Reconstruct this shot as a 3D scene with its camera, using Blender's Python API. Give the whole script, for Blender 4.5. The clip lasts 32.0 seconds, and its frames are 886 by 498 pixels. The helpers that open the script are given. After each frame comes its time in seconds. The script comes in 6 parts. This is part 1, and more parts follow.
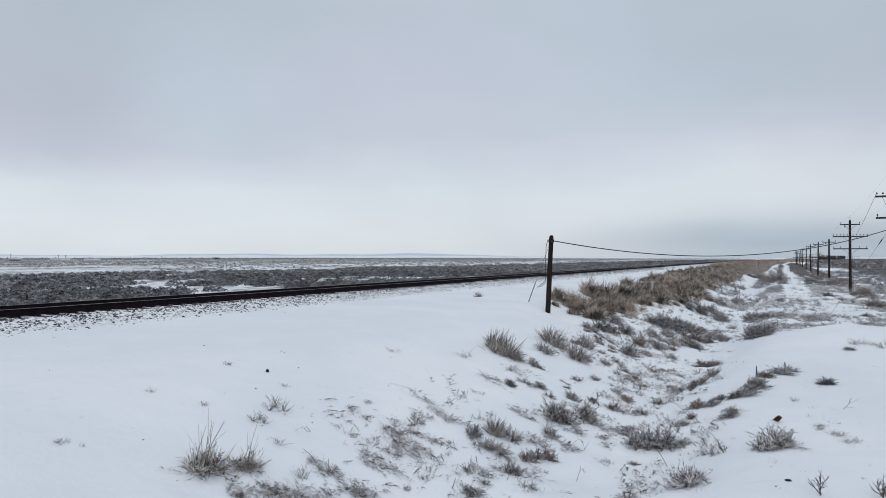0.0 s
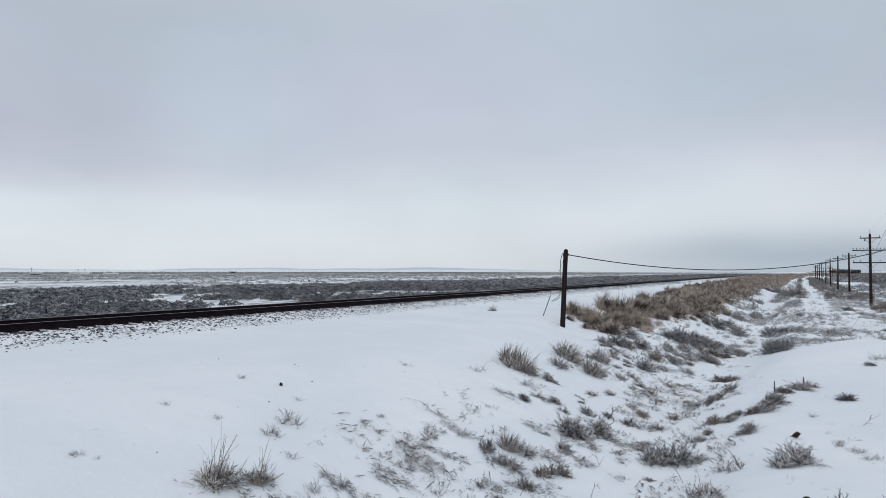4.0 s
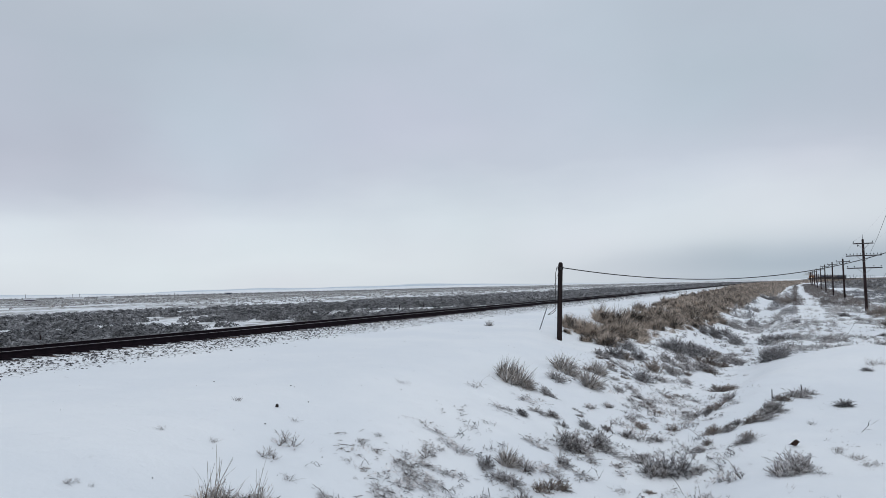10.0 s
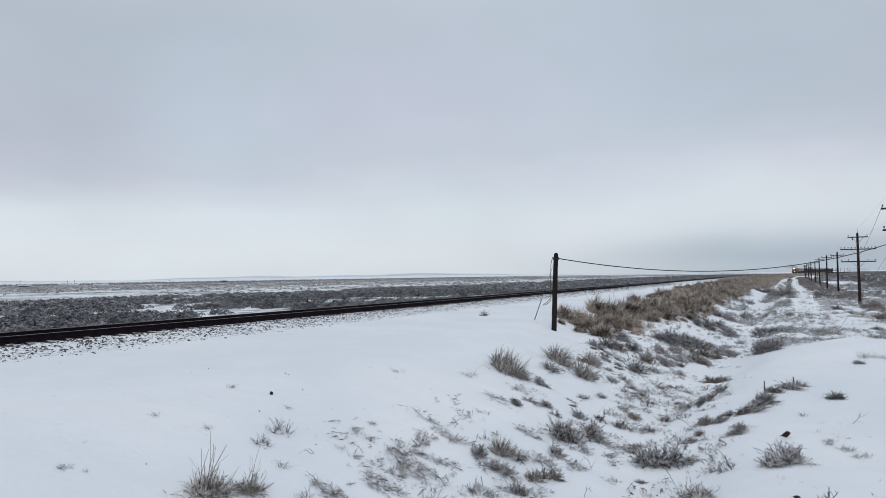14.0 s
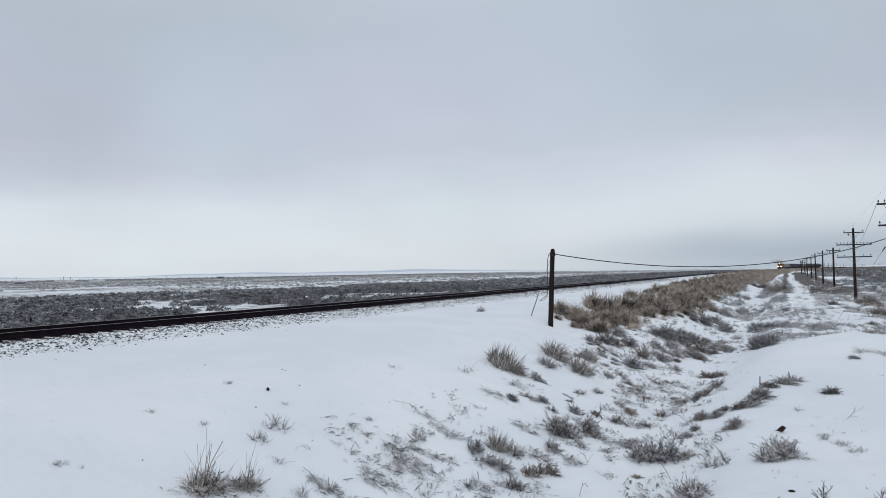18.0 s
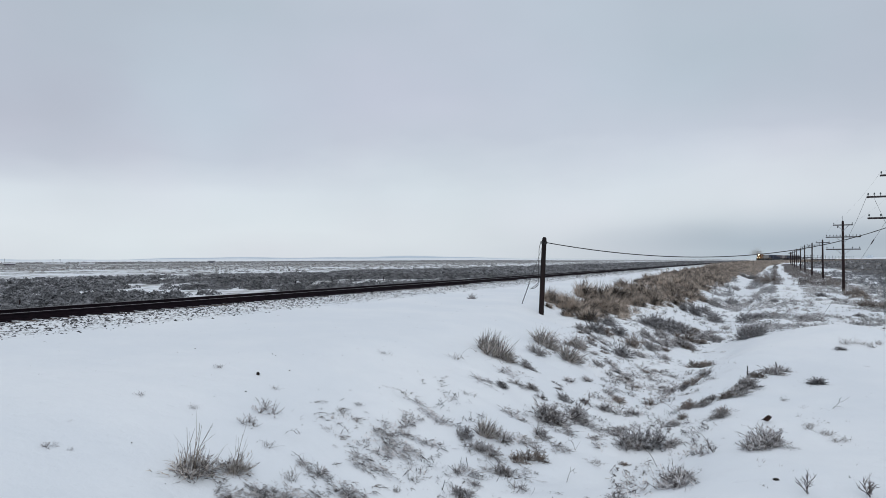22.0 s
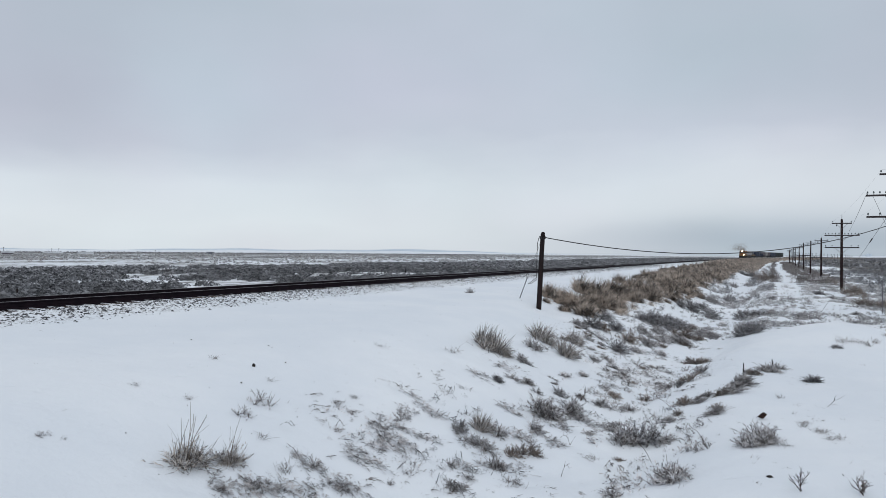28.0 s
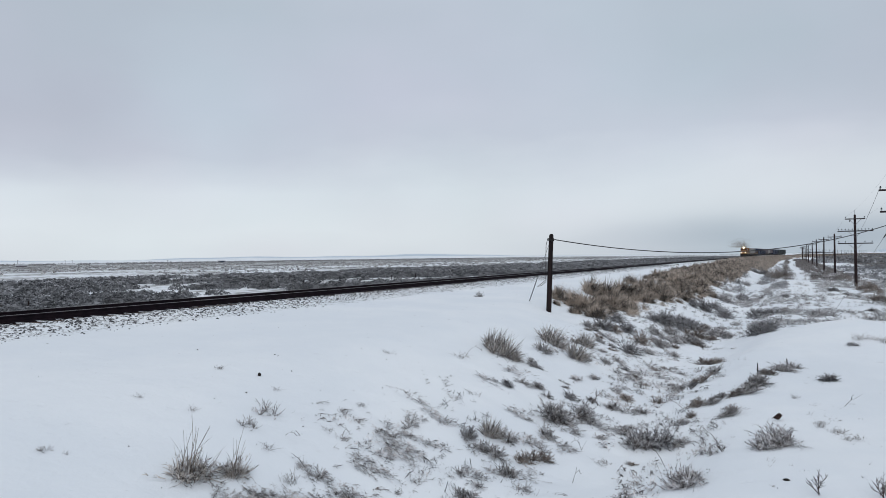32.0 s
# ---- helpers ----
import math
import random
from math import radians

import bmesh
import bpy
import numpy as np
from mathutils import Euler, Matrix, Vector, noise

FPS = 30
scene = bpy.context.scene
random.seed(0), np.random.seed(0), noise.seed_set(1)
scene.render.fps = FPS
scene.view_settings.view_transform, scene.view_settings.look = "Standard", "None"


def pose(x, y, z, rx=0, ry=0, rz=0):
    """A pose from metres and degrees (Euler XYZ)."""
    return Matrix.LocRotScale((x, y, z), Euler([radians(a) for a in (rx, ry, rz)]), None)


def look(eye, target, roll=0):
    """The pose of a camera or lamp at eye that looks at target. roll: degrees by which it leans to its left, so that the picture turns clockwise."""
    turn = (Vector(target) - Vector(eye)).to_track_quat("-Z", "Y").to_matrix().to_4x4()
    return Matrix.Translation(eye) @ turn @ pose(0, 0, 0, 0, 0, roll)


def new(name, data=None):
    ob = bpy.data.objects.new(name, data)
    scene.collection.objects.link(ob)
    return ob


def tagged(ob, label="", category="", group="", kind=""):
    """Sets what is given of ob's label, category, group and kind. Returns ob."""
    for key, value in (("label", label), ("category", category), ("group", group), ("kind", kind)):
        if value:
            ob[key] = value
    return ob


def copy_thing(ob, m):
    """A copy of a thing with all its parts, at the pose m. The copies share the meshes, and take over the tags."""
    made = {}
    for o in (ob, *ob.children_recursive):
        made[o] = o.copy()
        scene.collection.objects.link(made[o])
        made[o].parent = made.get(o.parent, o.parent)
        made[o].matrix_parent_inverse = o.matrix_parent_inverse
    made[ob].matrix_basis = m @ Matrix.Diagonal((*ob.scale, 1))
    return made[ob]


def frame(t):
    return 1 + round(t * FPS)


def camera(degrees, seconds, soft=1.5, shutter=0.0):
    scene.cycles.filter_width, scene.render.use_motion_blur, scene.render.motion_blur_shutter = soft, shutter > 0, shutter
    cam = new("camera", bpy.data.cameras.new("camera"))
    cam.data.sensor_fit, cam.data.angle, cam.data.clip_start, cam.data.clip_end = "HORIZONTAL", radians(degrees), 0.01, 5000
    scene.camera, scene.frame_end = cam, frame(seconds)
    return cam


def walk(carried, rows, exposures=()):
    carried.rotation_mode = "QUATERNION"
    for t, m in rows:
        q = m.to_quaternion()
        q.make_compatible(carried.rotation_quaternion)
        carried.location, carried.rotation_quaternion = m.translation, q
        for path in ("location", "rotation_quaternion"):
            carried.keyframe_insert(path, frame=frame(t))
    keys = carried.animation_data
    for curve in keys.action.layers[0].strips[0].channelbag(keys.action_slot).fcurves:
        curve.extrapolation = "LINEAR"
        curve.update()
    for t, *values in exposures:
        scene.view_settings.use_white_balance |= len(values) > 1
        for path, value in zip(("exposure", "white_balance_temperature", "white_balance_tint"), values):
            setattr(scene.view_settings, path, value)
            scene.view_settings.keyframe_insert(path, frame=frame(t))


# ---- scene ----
cam = camera(66, 32.0, soft=0.75)
walk(cam, [(t, pose(x, y, z, rx, ry, rz)) for t, x, y, z, rx, ry, rz in (
    (0.0, 0.000, 0.000, 1.350, 90.693, -0.100, 27.599),
    (0.5, 0.025, 0.010, 1.346, 90.870, -0.182, 27.723),
    (1.0, 0.042, 0.010, 1.345, 91.191, -0.222, 27.887),
    (1.5, 0.045, 0.006, 1.350, 91.444, -0.188, 27.993),
    (2.0, 0.036, 0.014, 1.340, 91.621, -0.129, 28.024),
    (2.5, 0.045, 0.005, 1.347, 91.667, -0.095, 28.112),
    (3.0, 0.042, 0.008, 1.349, 91.718, -0.051, 28.300),
    (3.5, 0.042, 0.003, 1.344, 91.806, -0.043, 28.584),
    (5.5, 0.065, 0.009, 1.346, 91.966, -0.100, 29.483),
    (6.0, 0.078, 0.010, 1.348, 91.973, 0.066, 29.624),
    (6.5, 0.083, 0.006, 1.343, 92.024, 0.293, 29.681),
    (7.0, 0.084, 0.006, 1.348, 92.057, 0.468, 29.584),
    (7.5, 0.081, 0.017, 1.357, 92.116, 0.644, 29.330),
    (8.0, 0.074, 0.014, 1.351, 92.277, 0.834, 28.971),
    (8.5, 0.083, 0.018, 1.354, 92.451, 1.009, 28.707),
    (9.0, 0.080, 0.014, 1.358, 92.665, 1.152, 28.531),
    (9.5, 0.091, 0.013, 1.356, 92.947, 1.304, 28.523),
    (10.0, 0.086, 0.010, 1.355, 93.199, 1.356, 28.555),
    (10.5, 0.086, 0.004, 1.361, 93.372, 1.333, 28.602),
    (11.0, 0.092, 0.002, 1.358, 93.448, 1.313, 28.638),
    (11.5, 0.092, 0.008, 1.355, 93.408, 1.240, 28.621),
    (12.0, 0.097, 0.006, 1.350, 93.237, 1.159, 28.570),
    (12.5, 0.092, 0.010, 1.350, 92.957, 1.027, 28.482),
    (13.0, 0.096, 0.009, 1.353, 92.652, 0.912, 28.386),
    (13.5, 0.104, 0.012, 1.348, 92.453, 0.867, 28.302),
    (14.0, 0.096, 0.014, 1.349, 92.332, 0.830, 28.192),
    (14.5, 0.094, 0.013, 1.352, 92.299, 0.857, 28.135),
    (16.5, 0.106, 0.005, 1.360, 92.477, 1.085, 27.958),
    (17.0, 0.115, 0.002, 1.350, 92.416, 1.068, 27.967),
    (17.5, 0.107, 0.012, 1.352, 92.222, 0.989, 27.957),
    (18.0, 0.106, 0.020, 1.346, 91.987, 0.913, 27.942),
    (18.5, 0.118, 0.015, 1.353, 91.704, 0.774, 27.891),
    (19.0, 0.113, 0.021, 1.343, 91.482, 0.658, 27.727),
    (19.5, 0.107, 0.029, 1.347, 91.262, 0.509, 27.570),
    (20.0, 0.117, 0.019, 1.338, 91.167, 0.422, 27.490),
    (20.5, 0.114, 0.020, 1.344, 91.067, 0.328, 27.433),
    (21.0, 0.105, 0.029, 1.338, 91.020, 0.275, 27.392),
    (21.5, 0.110, 0.024, 1.335, 90.979, 0.259, 27.345),
    (22.0, 0.112, 0.020, 1.343, 90.897, 0.184, 27.251),
    (22.5, 0.108, 0.024, 1.343, 90.907, 0.116, 27.081),
    (23.0, 0.115, 0.019, 1.349, 91.026, -0.020, 26.901),
    (23.5, 0.117, 0.011, 1.346, 91.250, -0.155, 26.769),
    (24.0, 0.128, -0.000, 1.349, 91.483, -0.315, 26.711),
    (24.5, 0.128, -0.001, 1.350, 91.611, -0.466, 26.704),
    (25.0, 0.123, -0.005, 1.351, 91.622, -0.531, 26.680),
    (25.5, 0.130, -0.002, 1.347, 91.495, -0.417, 26.656),
    (27.5, 0.122, 0.028, 1.341, 90.607, -0.387, 26.775),
    (28.0, 0.131, 0.055, 1.343, 90.367, -0.484, 27.165),
    (28.5, 0.125, 0.090, 1.348, 90.101, -0.408, 27.549),
    (29.0, 0.092, 0.132, 1.349, 89.884, -0.143, 27.870),
    (29.5, 0.052, 0.165, 1.342, 89.776, 0.169, 28.048),
    (30.0, 0.048, 0.184, 1.346, 89.772, 0.348, 28.088),
    (30.5, 0.063, 0.207, 1.340, 89.939, 0.382, 28.061),
    (31.0, 0.094, 0.231, 1.344, 90.190, 0.376, 28.064),
    (31.5, 0.111, 0.242, 1.344, 90.473, 0.474, 28.030),
    (32.0, 0.143, 0.238, 1.347, 90.717, 0.690, 28.031),
)])

# ---- world, sun and light ----
SUN_EL, SUN_AZ = radians(32), radians(150)
world = bpy.data.worlds.new("overcast")
scene.world = world
world.use_nodes = True


def build_sky():
    nt = world.node_tree
    nt.nodes.clear()
    N, L = nt.nodes.new, nt.links.new
    out, bg = N("ShaderNodeOutputWorld"), N("ShaderNodeBackground")
    tc_, sep = N("ShaderNodeTexCoord"), N("ShaderNodeSeparateXYZ")
    L(tc_.outputs["Generated"], sep.inputs[0])

    def math_(op, a, b=None, c=None, clamp=False):
        n = N("ShaderNodeMath")
        n.operation, n.use_clamp = op, clamp
        for k, v in enumerate((a, b, c)):
            if v is None:
                continue
            if isinstance(v, (int, float)):
                n.inputs[k].default_value = v
            else:
                L(v, n.inputs[k])
        return n.outputs[0]

    # cloud streaks: noise flattened in height
    mp = N("ShaderNodeMapping")
    mp.inputs["Scale"].default_value = (1.6, 1.6, 4.5)
    L(tc_.outputs["Generated"], mp.inputs[0])
    no = N("ShaderNodeTexNoise")
    no.inputs["Scale"].default_value, no.inputs["Detail"].default_value, no.inputs["Roughness"].default_value = 1.6, 5, 0.5
    L(mp.outputs[0], no.inputs[0])
    wob = math_("MULTIPLY", math_("SUBTRACT", no.outputs[0], 0.5), 0.15)
    el = math_("ADD", sep.outputs[2], wob)
    # the deck hangs lower towards the west
    az = math_("ARCTAN2", sep.outputs[0], sep.outputs[1])
    low = math_("MULTIPLY", math_("MULTIPLY_ADD", az, -1.7, -0.65, True), math_("MULTIPLY_ADD", sep.outputs[2], 14.0, -0.5, True))
    el = math_("MULTIPLY_ADD", low, 0.055, el)
    ramp = N("ShaderNodeValToRGB")
    el01 = math_("MULTIPLY_ADD", el, 1.0, 0.05)
    L(el01, ramp.inputs[0])
    stops = SKY_STOPS
    e = ramp.color_ramp.elements
    while len(e) < len(stops):
        e.new(0.5)
    for k, (p, c) in enumerate(stops):
        e[k].position, e[k].color = p, (*c, 1)
    # the low blue-grey cloud bank down the line
    da = math_("DIVIDE", math_("SUBTRACT", az, radians(0.5)), radians(17))
    de = math_("DIVIDE", math_("SUBTRACT", math_("ADD", sep.outputs[2], math_("MULTIPLY", wob, 0.25)), 0.022), 0.034)
    de = math_("MAXIMUM", de, -0.35)
    r2 = math_("ADD", math_("MULTIPLY", da, da), math_("MULTIPLY", de, de))
    bank = math_("POWER", 2.718, math_("MULTIPLY", r2, -1.0))
    mix = N("ShaderNodeMix")
    mix.data_type = "RGBA"
    L(math_("MULTIPLY", bank, 1.0), mix.inputs[0])
    L(ramp.outputs[0], mix.inputs[6])
    mix.inputs[7].default_value = (0.405, 0.478, 0.558, 1)
    # soft lumps in the deck
    mp2 = N("ShaderNodeMapping")
    mp2.inputs["Scale"].default_value, mp2.inputs["Location"].default_value = (1.6, 1.6, 2.6), (3.1, 0.7, 1.9)
    L(tc_.outputs["Generated"], mp2.inputs[0])
    n2 = N("ShaderNodeTexNoise")
    n2.inputs["Scale"].default_value, n2.inputs["Detail"].default_value, n2.inputs["Roughness"].default_value = 1.7, 4, 0.45
    L(mp2.outputs[0], n2.inputs[0])
    lum = math_("MULTIPLY_ADD", math_("SUBTRACT", n2.outputs[0], 0.5), 0.27, 1.0)
    # the deck is thicker to the west, above the bright strip
    west = math_("MULTIPLY", math_("MULTIPLY_ADD", az, -1.1, -0.45, True), math_("MULTIPLY_ADD", sep.outputs[2], 6.0, -0.6, True))
    lum = math_("SUBTRACT", lum, math_("MULTIPLY", west, 0.09))
    lum = math_("SUBTRACT", lum, math_("MULTIPLY", math_("MULTIPLY_ADD", az, 2.2, 0.75, True), 0.07))
    # thicker, thinner and mauver parts of the deck: heading, height, spread in both, change of light and of hue
    warp = math_("MULTIPLY", math_("SUBTRACT", no.outputs[0], 0.5), 0.5)
    tone = math_("MULTIPLY_ADD", math_("SUBTRACT", n2.outputs[1], 0.5), 2.4, 0.5)
    for heading, high, wide, deep, light, mauve in CLOUDS:
        pa = math_("DIVIDE", math_("ADD", math_("SUBTRACT", az, radians(heading)), warp), radians(wide))
        pe = math_("DIVIDE", math_("SUBTRACT", math_("MULTIPLY_ADD", warp, 0.18, sep.outputs[2]), high), deep)
        blob = math_("POWER", 2.718, math_("MULTIPLY", math_("ADD", math_("MULTIPLY", pa, pa), math_("MULTIPLY", pe, pe)), -1.0))
        lum = math_("MULTIPLY_ADD", blob, light, lum)
        tone = math_("MULTIPLY_ADD", blob, mauve, tone)
    mul = N("ShaderNodeMix")
    mul.data_type, mul.blend_type = "RGBA", "MULTIPLY"
    mul.inputs[0].default_value = 1.0
    # cooler and mauver patches
    hue = N("ShaderNodeMix")
    hue.data_type = "RGBA"
    L(math_("ADD", tone, 0.0, None, True), hue.inputs[0])
    hue.inputs[6].default_value, hue.inputs[7].default_value = (0.97, 1.01, 0.997, 1), (1.027, 0.985, 1.0, 1)
    tint = N("ShaderNodeMix")
    tint.data_type, tint.blend_type = "RGBA", "MULTIPLY"
    tint.inputs[0].default_value = 1.0
    L(mix.outputs[2], tint.inputs[6])
    L(hue.outputs[2], tint.inputs[7])
    L(tint.outputs[2], mul.inputs[6])
    L(lum, mul.inputs[7])
    sky = N("ShaderNodeTexSky")
    sky.sky_type, sky.sun_disc, sky.sun_elevation, sky.sun_rotation = "NISHITA", False, SUN_EL, SUN_AZ
    add = N("ShaderNodeMix")
    add.data_type, add.blend_type = "RGBA", "ADD"
    add.inputs[0].default_value = 0.004
    L(mul.outputs[2], add.inputs[6])
    L(sky.outputs[0], add.inputs[7])
    L(add.outputs[2], bg.inputs[0])
    bg.inputs[1].default_value = 1.0
    L(bg.outputs[0], out.inputs[0])


# elevation (sine + 0.05) and radiance of the cloud deck
SKY_STOPS = (
    (0.000, (0.60, 0.65, 0.70)),
    (0.055, (0.66, 0.715, 0.765)),
    (0.095, (0.70, 0.76, 0.81)),
    (0.160, (0.66, 0.72, 0.78)),
    (0.225, (0.545, 0.595, 0.68)),
    (0.300, (0.515, 0.57, 0.66)),
    (0.420, (0.505, 0.565, 0.65)),
    (1.000, (0.70, 0.75, 0.81)),
)
CLOUDS = (
    (-59.0, 0.170, 8.0, 0.075, -0.09, 0.30),
    (-48.0, 0.205, 7.0, 0.080, 0.01, -0.25),
    (-33.0, 0.210, 13.0, 0.080, -0.005, 0.28),
    (-10.0, 0.270, 9.0, 0.070, -0.01, -0.28),
    (-3.0, 0.150, 11.0, 0.040, 0.05, 0.2),
)
build_sky()
sun = new("sun", bpy.data.lights.new("sun", "SUN"))
sun.data.energy, sun.data.angle, sun.data.color = 0.57, radians(30), (0.97, 0.96, 0.92)
sun.matrix_world = look((0, 0, 50), (-50 * math.cos(SUN_EL) * math.sin(SUN_AZ), -50 * math.cos(SUN_EL) * math.cos(SUN_AZ), 50 - 50 * math.sin(SUN_EL)))


# ---- the plan: track line and lie of the land ----
CURVE_A, CURVE_B, BEND = 320.0, 800.0, 0.00034


def track_x(y):
    """The track's centre line: straight past the eye, then a wide bend, then straight."""
    y = np.asarray(y, float)
    v = np.clip(y - CURVE_A, 0, CURVE_B - CURVE_A)
    return -18.4 - 0.022 * y + BEND * v * v / 2 + np.clip(y - CURVE_B, 0, None) * BEND * (CURVE_B - CURVE_A)


def track_slope(y):
    return -0.022 + BEND * np.clip(y - CURVE_A, 0, CURVE_B - CURVE_A)


PROFILE_U = (-5000, -60, -9, -6, -3.2, -1.75, 1.75, 3.0, 6.0, 9.0, 9.8, 11.1, 12.3, 13.5, 14.6, 15.6, 16.5, 17.5, 18.4, 20.0, 26.0, 60.0, 5000)
PROFILE_Z = (-1.5, -1.35, -1.3, -1.1, -0.46, -0.215, -0.215, -0.42, -0.50, -0.60, -0.70, -1.08, -1.48, -1.95, -2.30, -2.45, -2.40, -2.02, -1.90, -1.90, -2.10, -2.3, -2.5)


LATTICE = np.random.default_rng(77).uniform(-1, 1, (128, 128))


def value_noise(x, y, s, seed=0.0):
    """Smooth random relief of cell size s, -1 to 1."""
    gx, gy = np.asarray(x, float) / s + 17.3 * seed, np.asarray(y, float) / s + 31.7 * seed
    ix, iy = np.floor(gx).astype(int), np.floor(gy).astype(int)
    fx, fy = gx - ix, gy - iy
    fx, fy = fx * fx * (3 - 2 * fx), fy * fy * (3 - 2 * fy)
    a, b = LATTICE[ix % 128, iy % 128], LATTICE[(ix + 1) % 128, iy % 128]
    c, d = LATTICE[ix % 128, (iy + 1) % 128], LATTICE[(ix + 1) % 128, (iy + 1) % 128]
    return (a * (1 - fx) + b * fx) * (1 - fy) + (c * (1 - fx) + d * fx) * fy


def bumps(x, y, s, seed=0.0):
    """Relief at three scales, about -1 to 1."""
    return value_noise(x, y, s * 2.2, seed) * 0.8 + value_noise(x, y, s * 1.0, seed + 1) * 0.45 + value_noise(x, y, s * 0.45, seed + 2) * 0.25


def ground_z(x, y):
    x, y = np.asarray(x, float), np.asarray(y, float)
    u = x - track_x(y)
    u = u + 1.0 * np.clip((y - 22) / 5, 0, 1) * np.exp(-((u - 9.9) / 1.5) ** 2)
    z = sum(np.interp(u + k, PROFILE_U, PROFILE_Z) for k in (-0.5, -0.25, 0, 0.25, 0.5)) / 5
    rough = np.clip((u - 9) / 4, 0, 1)
    ditch = np.exp(-((u - 15.5) / 2.2) ** 2)
    z = z - 0.18 * ditch * np.clip((y - 18) / 25, 0, 1)
    z = z + rough * (0.11 * bumps(x, y, 0.9) + 0.09 * bumps(x, y, 2.7, 2.0)) * np.clip(0.35 + ditch, 0, 1) + (u > 3.4) * 0.015 * bumps(x, y, 0.9, 4.0)
    # small hummocks and hollows in the snow over the scrub
    scrub = np.clip((u - 10.5) / 1.5, 0, 1) * np.clip((17.6 - u) / 1.2, 0, 1)
    z = z + scrub * (0.035 * bumps(x, y, 0.33, 8.0) + 0.05 * bumps(x, y, 0.7, 10.0))
    far = np.clip((np.abs(u) - 30) / 60, 0, 1)
    z = z + far * 0.25 * bumps(x, y, 23.0, 1.0)
    # hummocks under the rimed grass of the bank
    z = z + (0.17 * bumps(x, y, 0.42, 6.0) + 0.12 * bumps(x, y, 1.3, 7.0)) * np.clip((u - 17) / 2, 0, 1) * np.clip((32 - u) / 4, 0, 1) * np.clip((y - 33.5) / 3, 0, 1)
    # crisp lip of drifted snow above the ditch floor
    lip = np.clip((u - 16.05 - 0.2 * (y - 20.6)) / 0.35, 0, 1)
    z = z + 0.22 * lip * lip * (3 - 2 * lip) * np.clip((y - 17.5) / 2, 0, 1) * np.clip((27.5 - y) / 2.5, 0, 1) * np.clip((19 - u) / 2, 0, 1)
    # drifted mound on the right bank
    z = z + 0.46 * np.exp(-((x - 1.6) / 2.7) ** 2 - ((y - 29.5) / 4.2) ** 2)
    z = z + 0.36 * np.exp(-((x - 2.3) / 1.9) ** 2 - ((y - 30) / 3.4) ** 2)
    z = z - 0.30 * np.exp(-((x - 4.0) / 6.0) ** 2 - ((y - 42) / 7.0) ** 2)
    z = z - 0.10 * np.exp(-((x + 9.4) / 0.9) ** 2 - ((y - 27.6) / 1.4) ** 2)
    # the ground rises to the road at the viewpoint
    d = np.clip((np.hypot(x, y) - 1.5) / 7.5, 0, 1)
    s = 1 - d * d * (3 - 2 * d)
    return z * (1 - s) + (-0.3) * s


# ---- materials ----
def mix_rgb(nt, fac, a, b, blend="MIX"):
    n = nt.nodes.new("ShaderNodeMix")
    n.data_type, n.blend_type = "RGBA", blend
    for k, v in ((0, fac), (6, a), (7, b)):
        if isinstance(v, (int, float)):
            n.inputs[k].default_value = v
        elif isinstance(v, tuple):
            n.inputs[k].default_value = (*v, 1)
        else:
            nt.links.new(v, n.inputs[k])
    return n.outputs[2]


def mth(nt, op, a, b=None, c=None, clamp=False):
    n = nt.nodes.new("ShaderNodeMath")
    n.operation, n.use_clamp = op, clamp
    for k, v in enumerate((a, b, c)):
        if v is None:
            continue
        if isinstance(v, (int, float)):
            n.inputs[k].default_value = v
        else:
            nt.links.new(v, n.inputs[k])
    return n.outputs[0]


def noise_of(nt, vec, scale, detail=4, rough=0.55, stretch=None):
    if stretch:
        mp = nt.nodes.new("ShaderNodeMapping")
        mp.inputs["Scale"].default_value = stretch
        nt.links.new(vec, mp.inputs[0])
        vec = mp.outputs[0]
    n = nt.nodes.new("ShaderNodeTexNoise")
    n.inputs["Scale"].default_value, n.inputs["Detail"].default_value, n.inputs["Roughness"].default_value = scale, detail, rough
    nt.links.new(vec, n.inputs[0])
    return n.outputs[0]


def ramp01(nt, v, lo, hi):
    n = nt.nodes.new("ShaderNodeMapRange")
    n.interpolation_type = "SMOOTHSTEP"
    n.inputs[1].default_value, n.inputs[2].default_value = lo, hi
    nt.links.new(v, n.inputs[0])
    return n.outputs[0]


def blank(name):
    m = bpy.data.materials.new(name)
    m.use_nodes = True
    nt = m.node_tree
    return m, nt, nt.nodes["Principled BSDF"], nt.nodes.new("ShaderNodeTexCoord")


def bump_on(nt, p, height, strength=0.3, distance=0.02):
    b = nt.nodes.new("ShaderNodeBump")
    b.inputs["Strength"].default_value, b.inputs["Distance"].default_value = strength, distance
    nt.links.new(height, b.inputs["Height"])
    nt.links.new(b.outputs[0], p.inputs["Normal"])


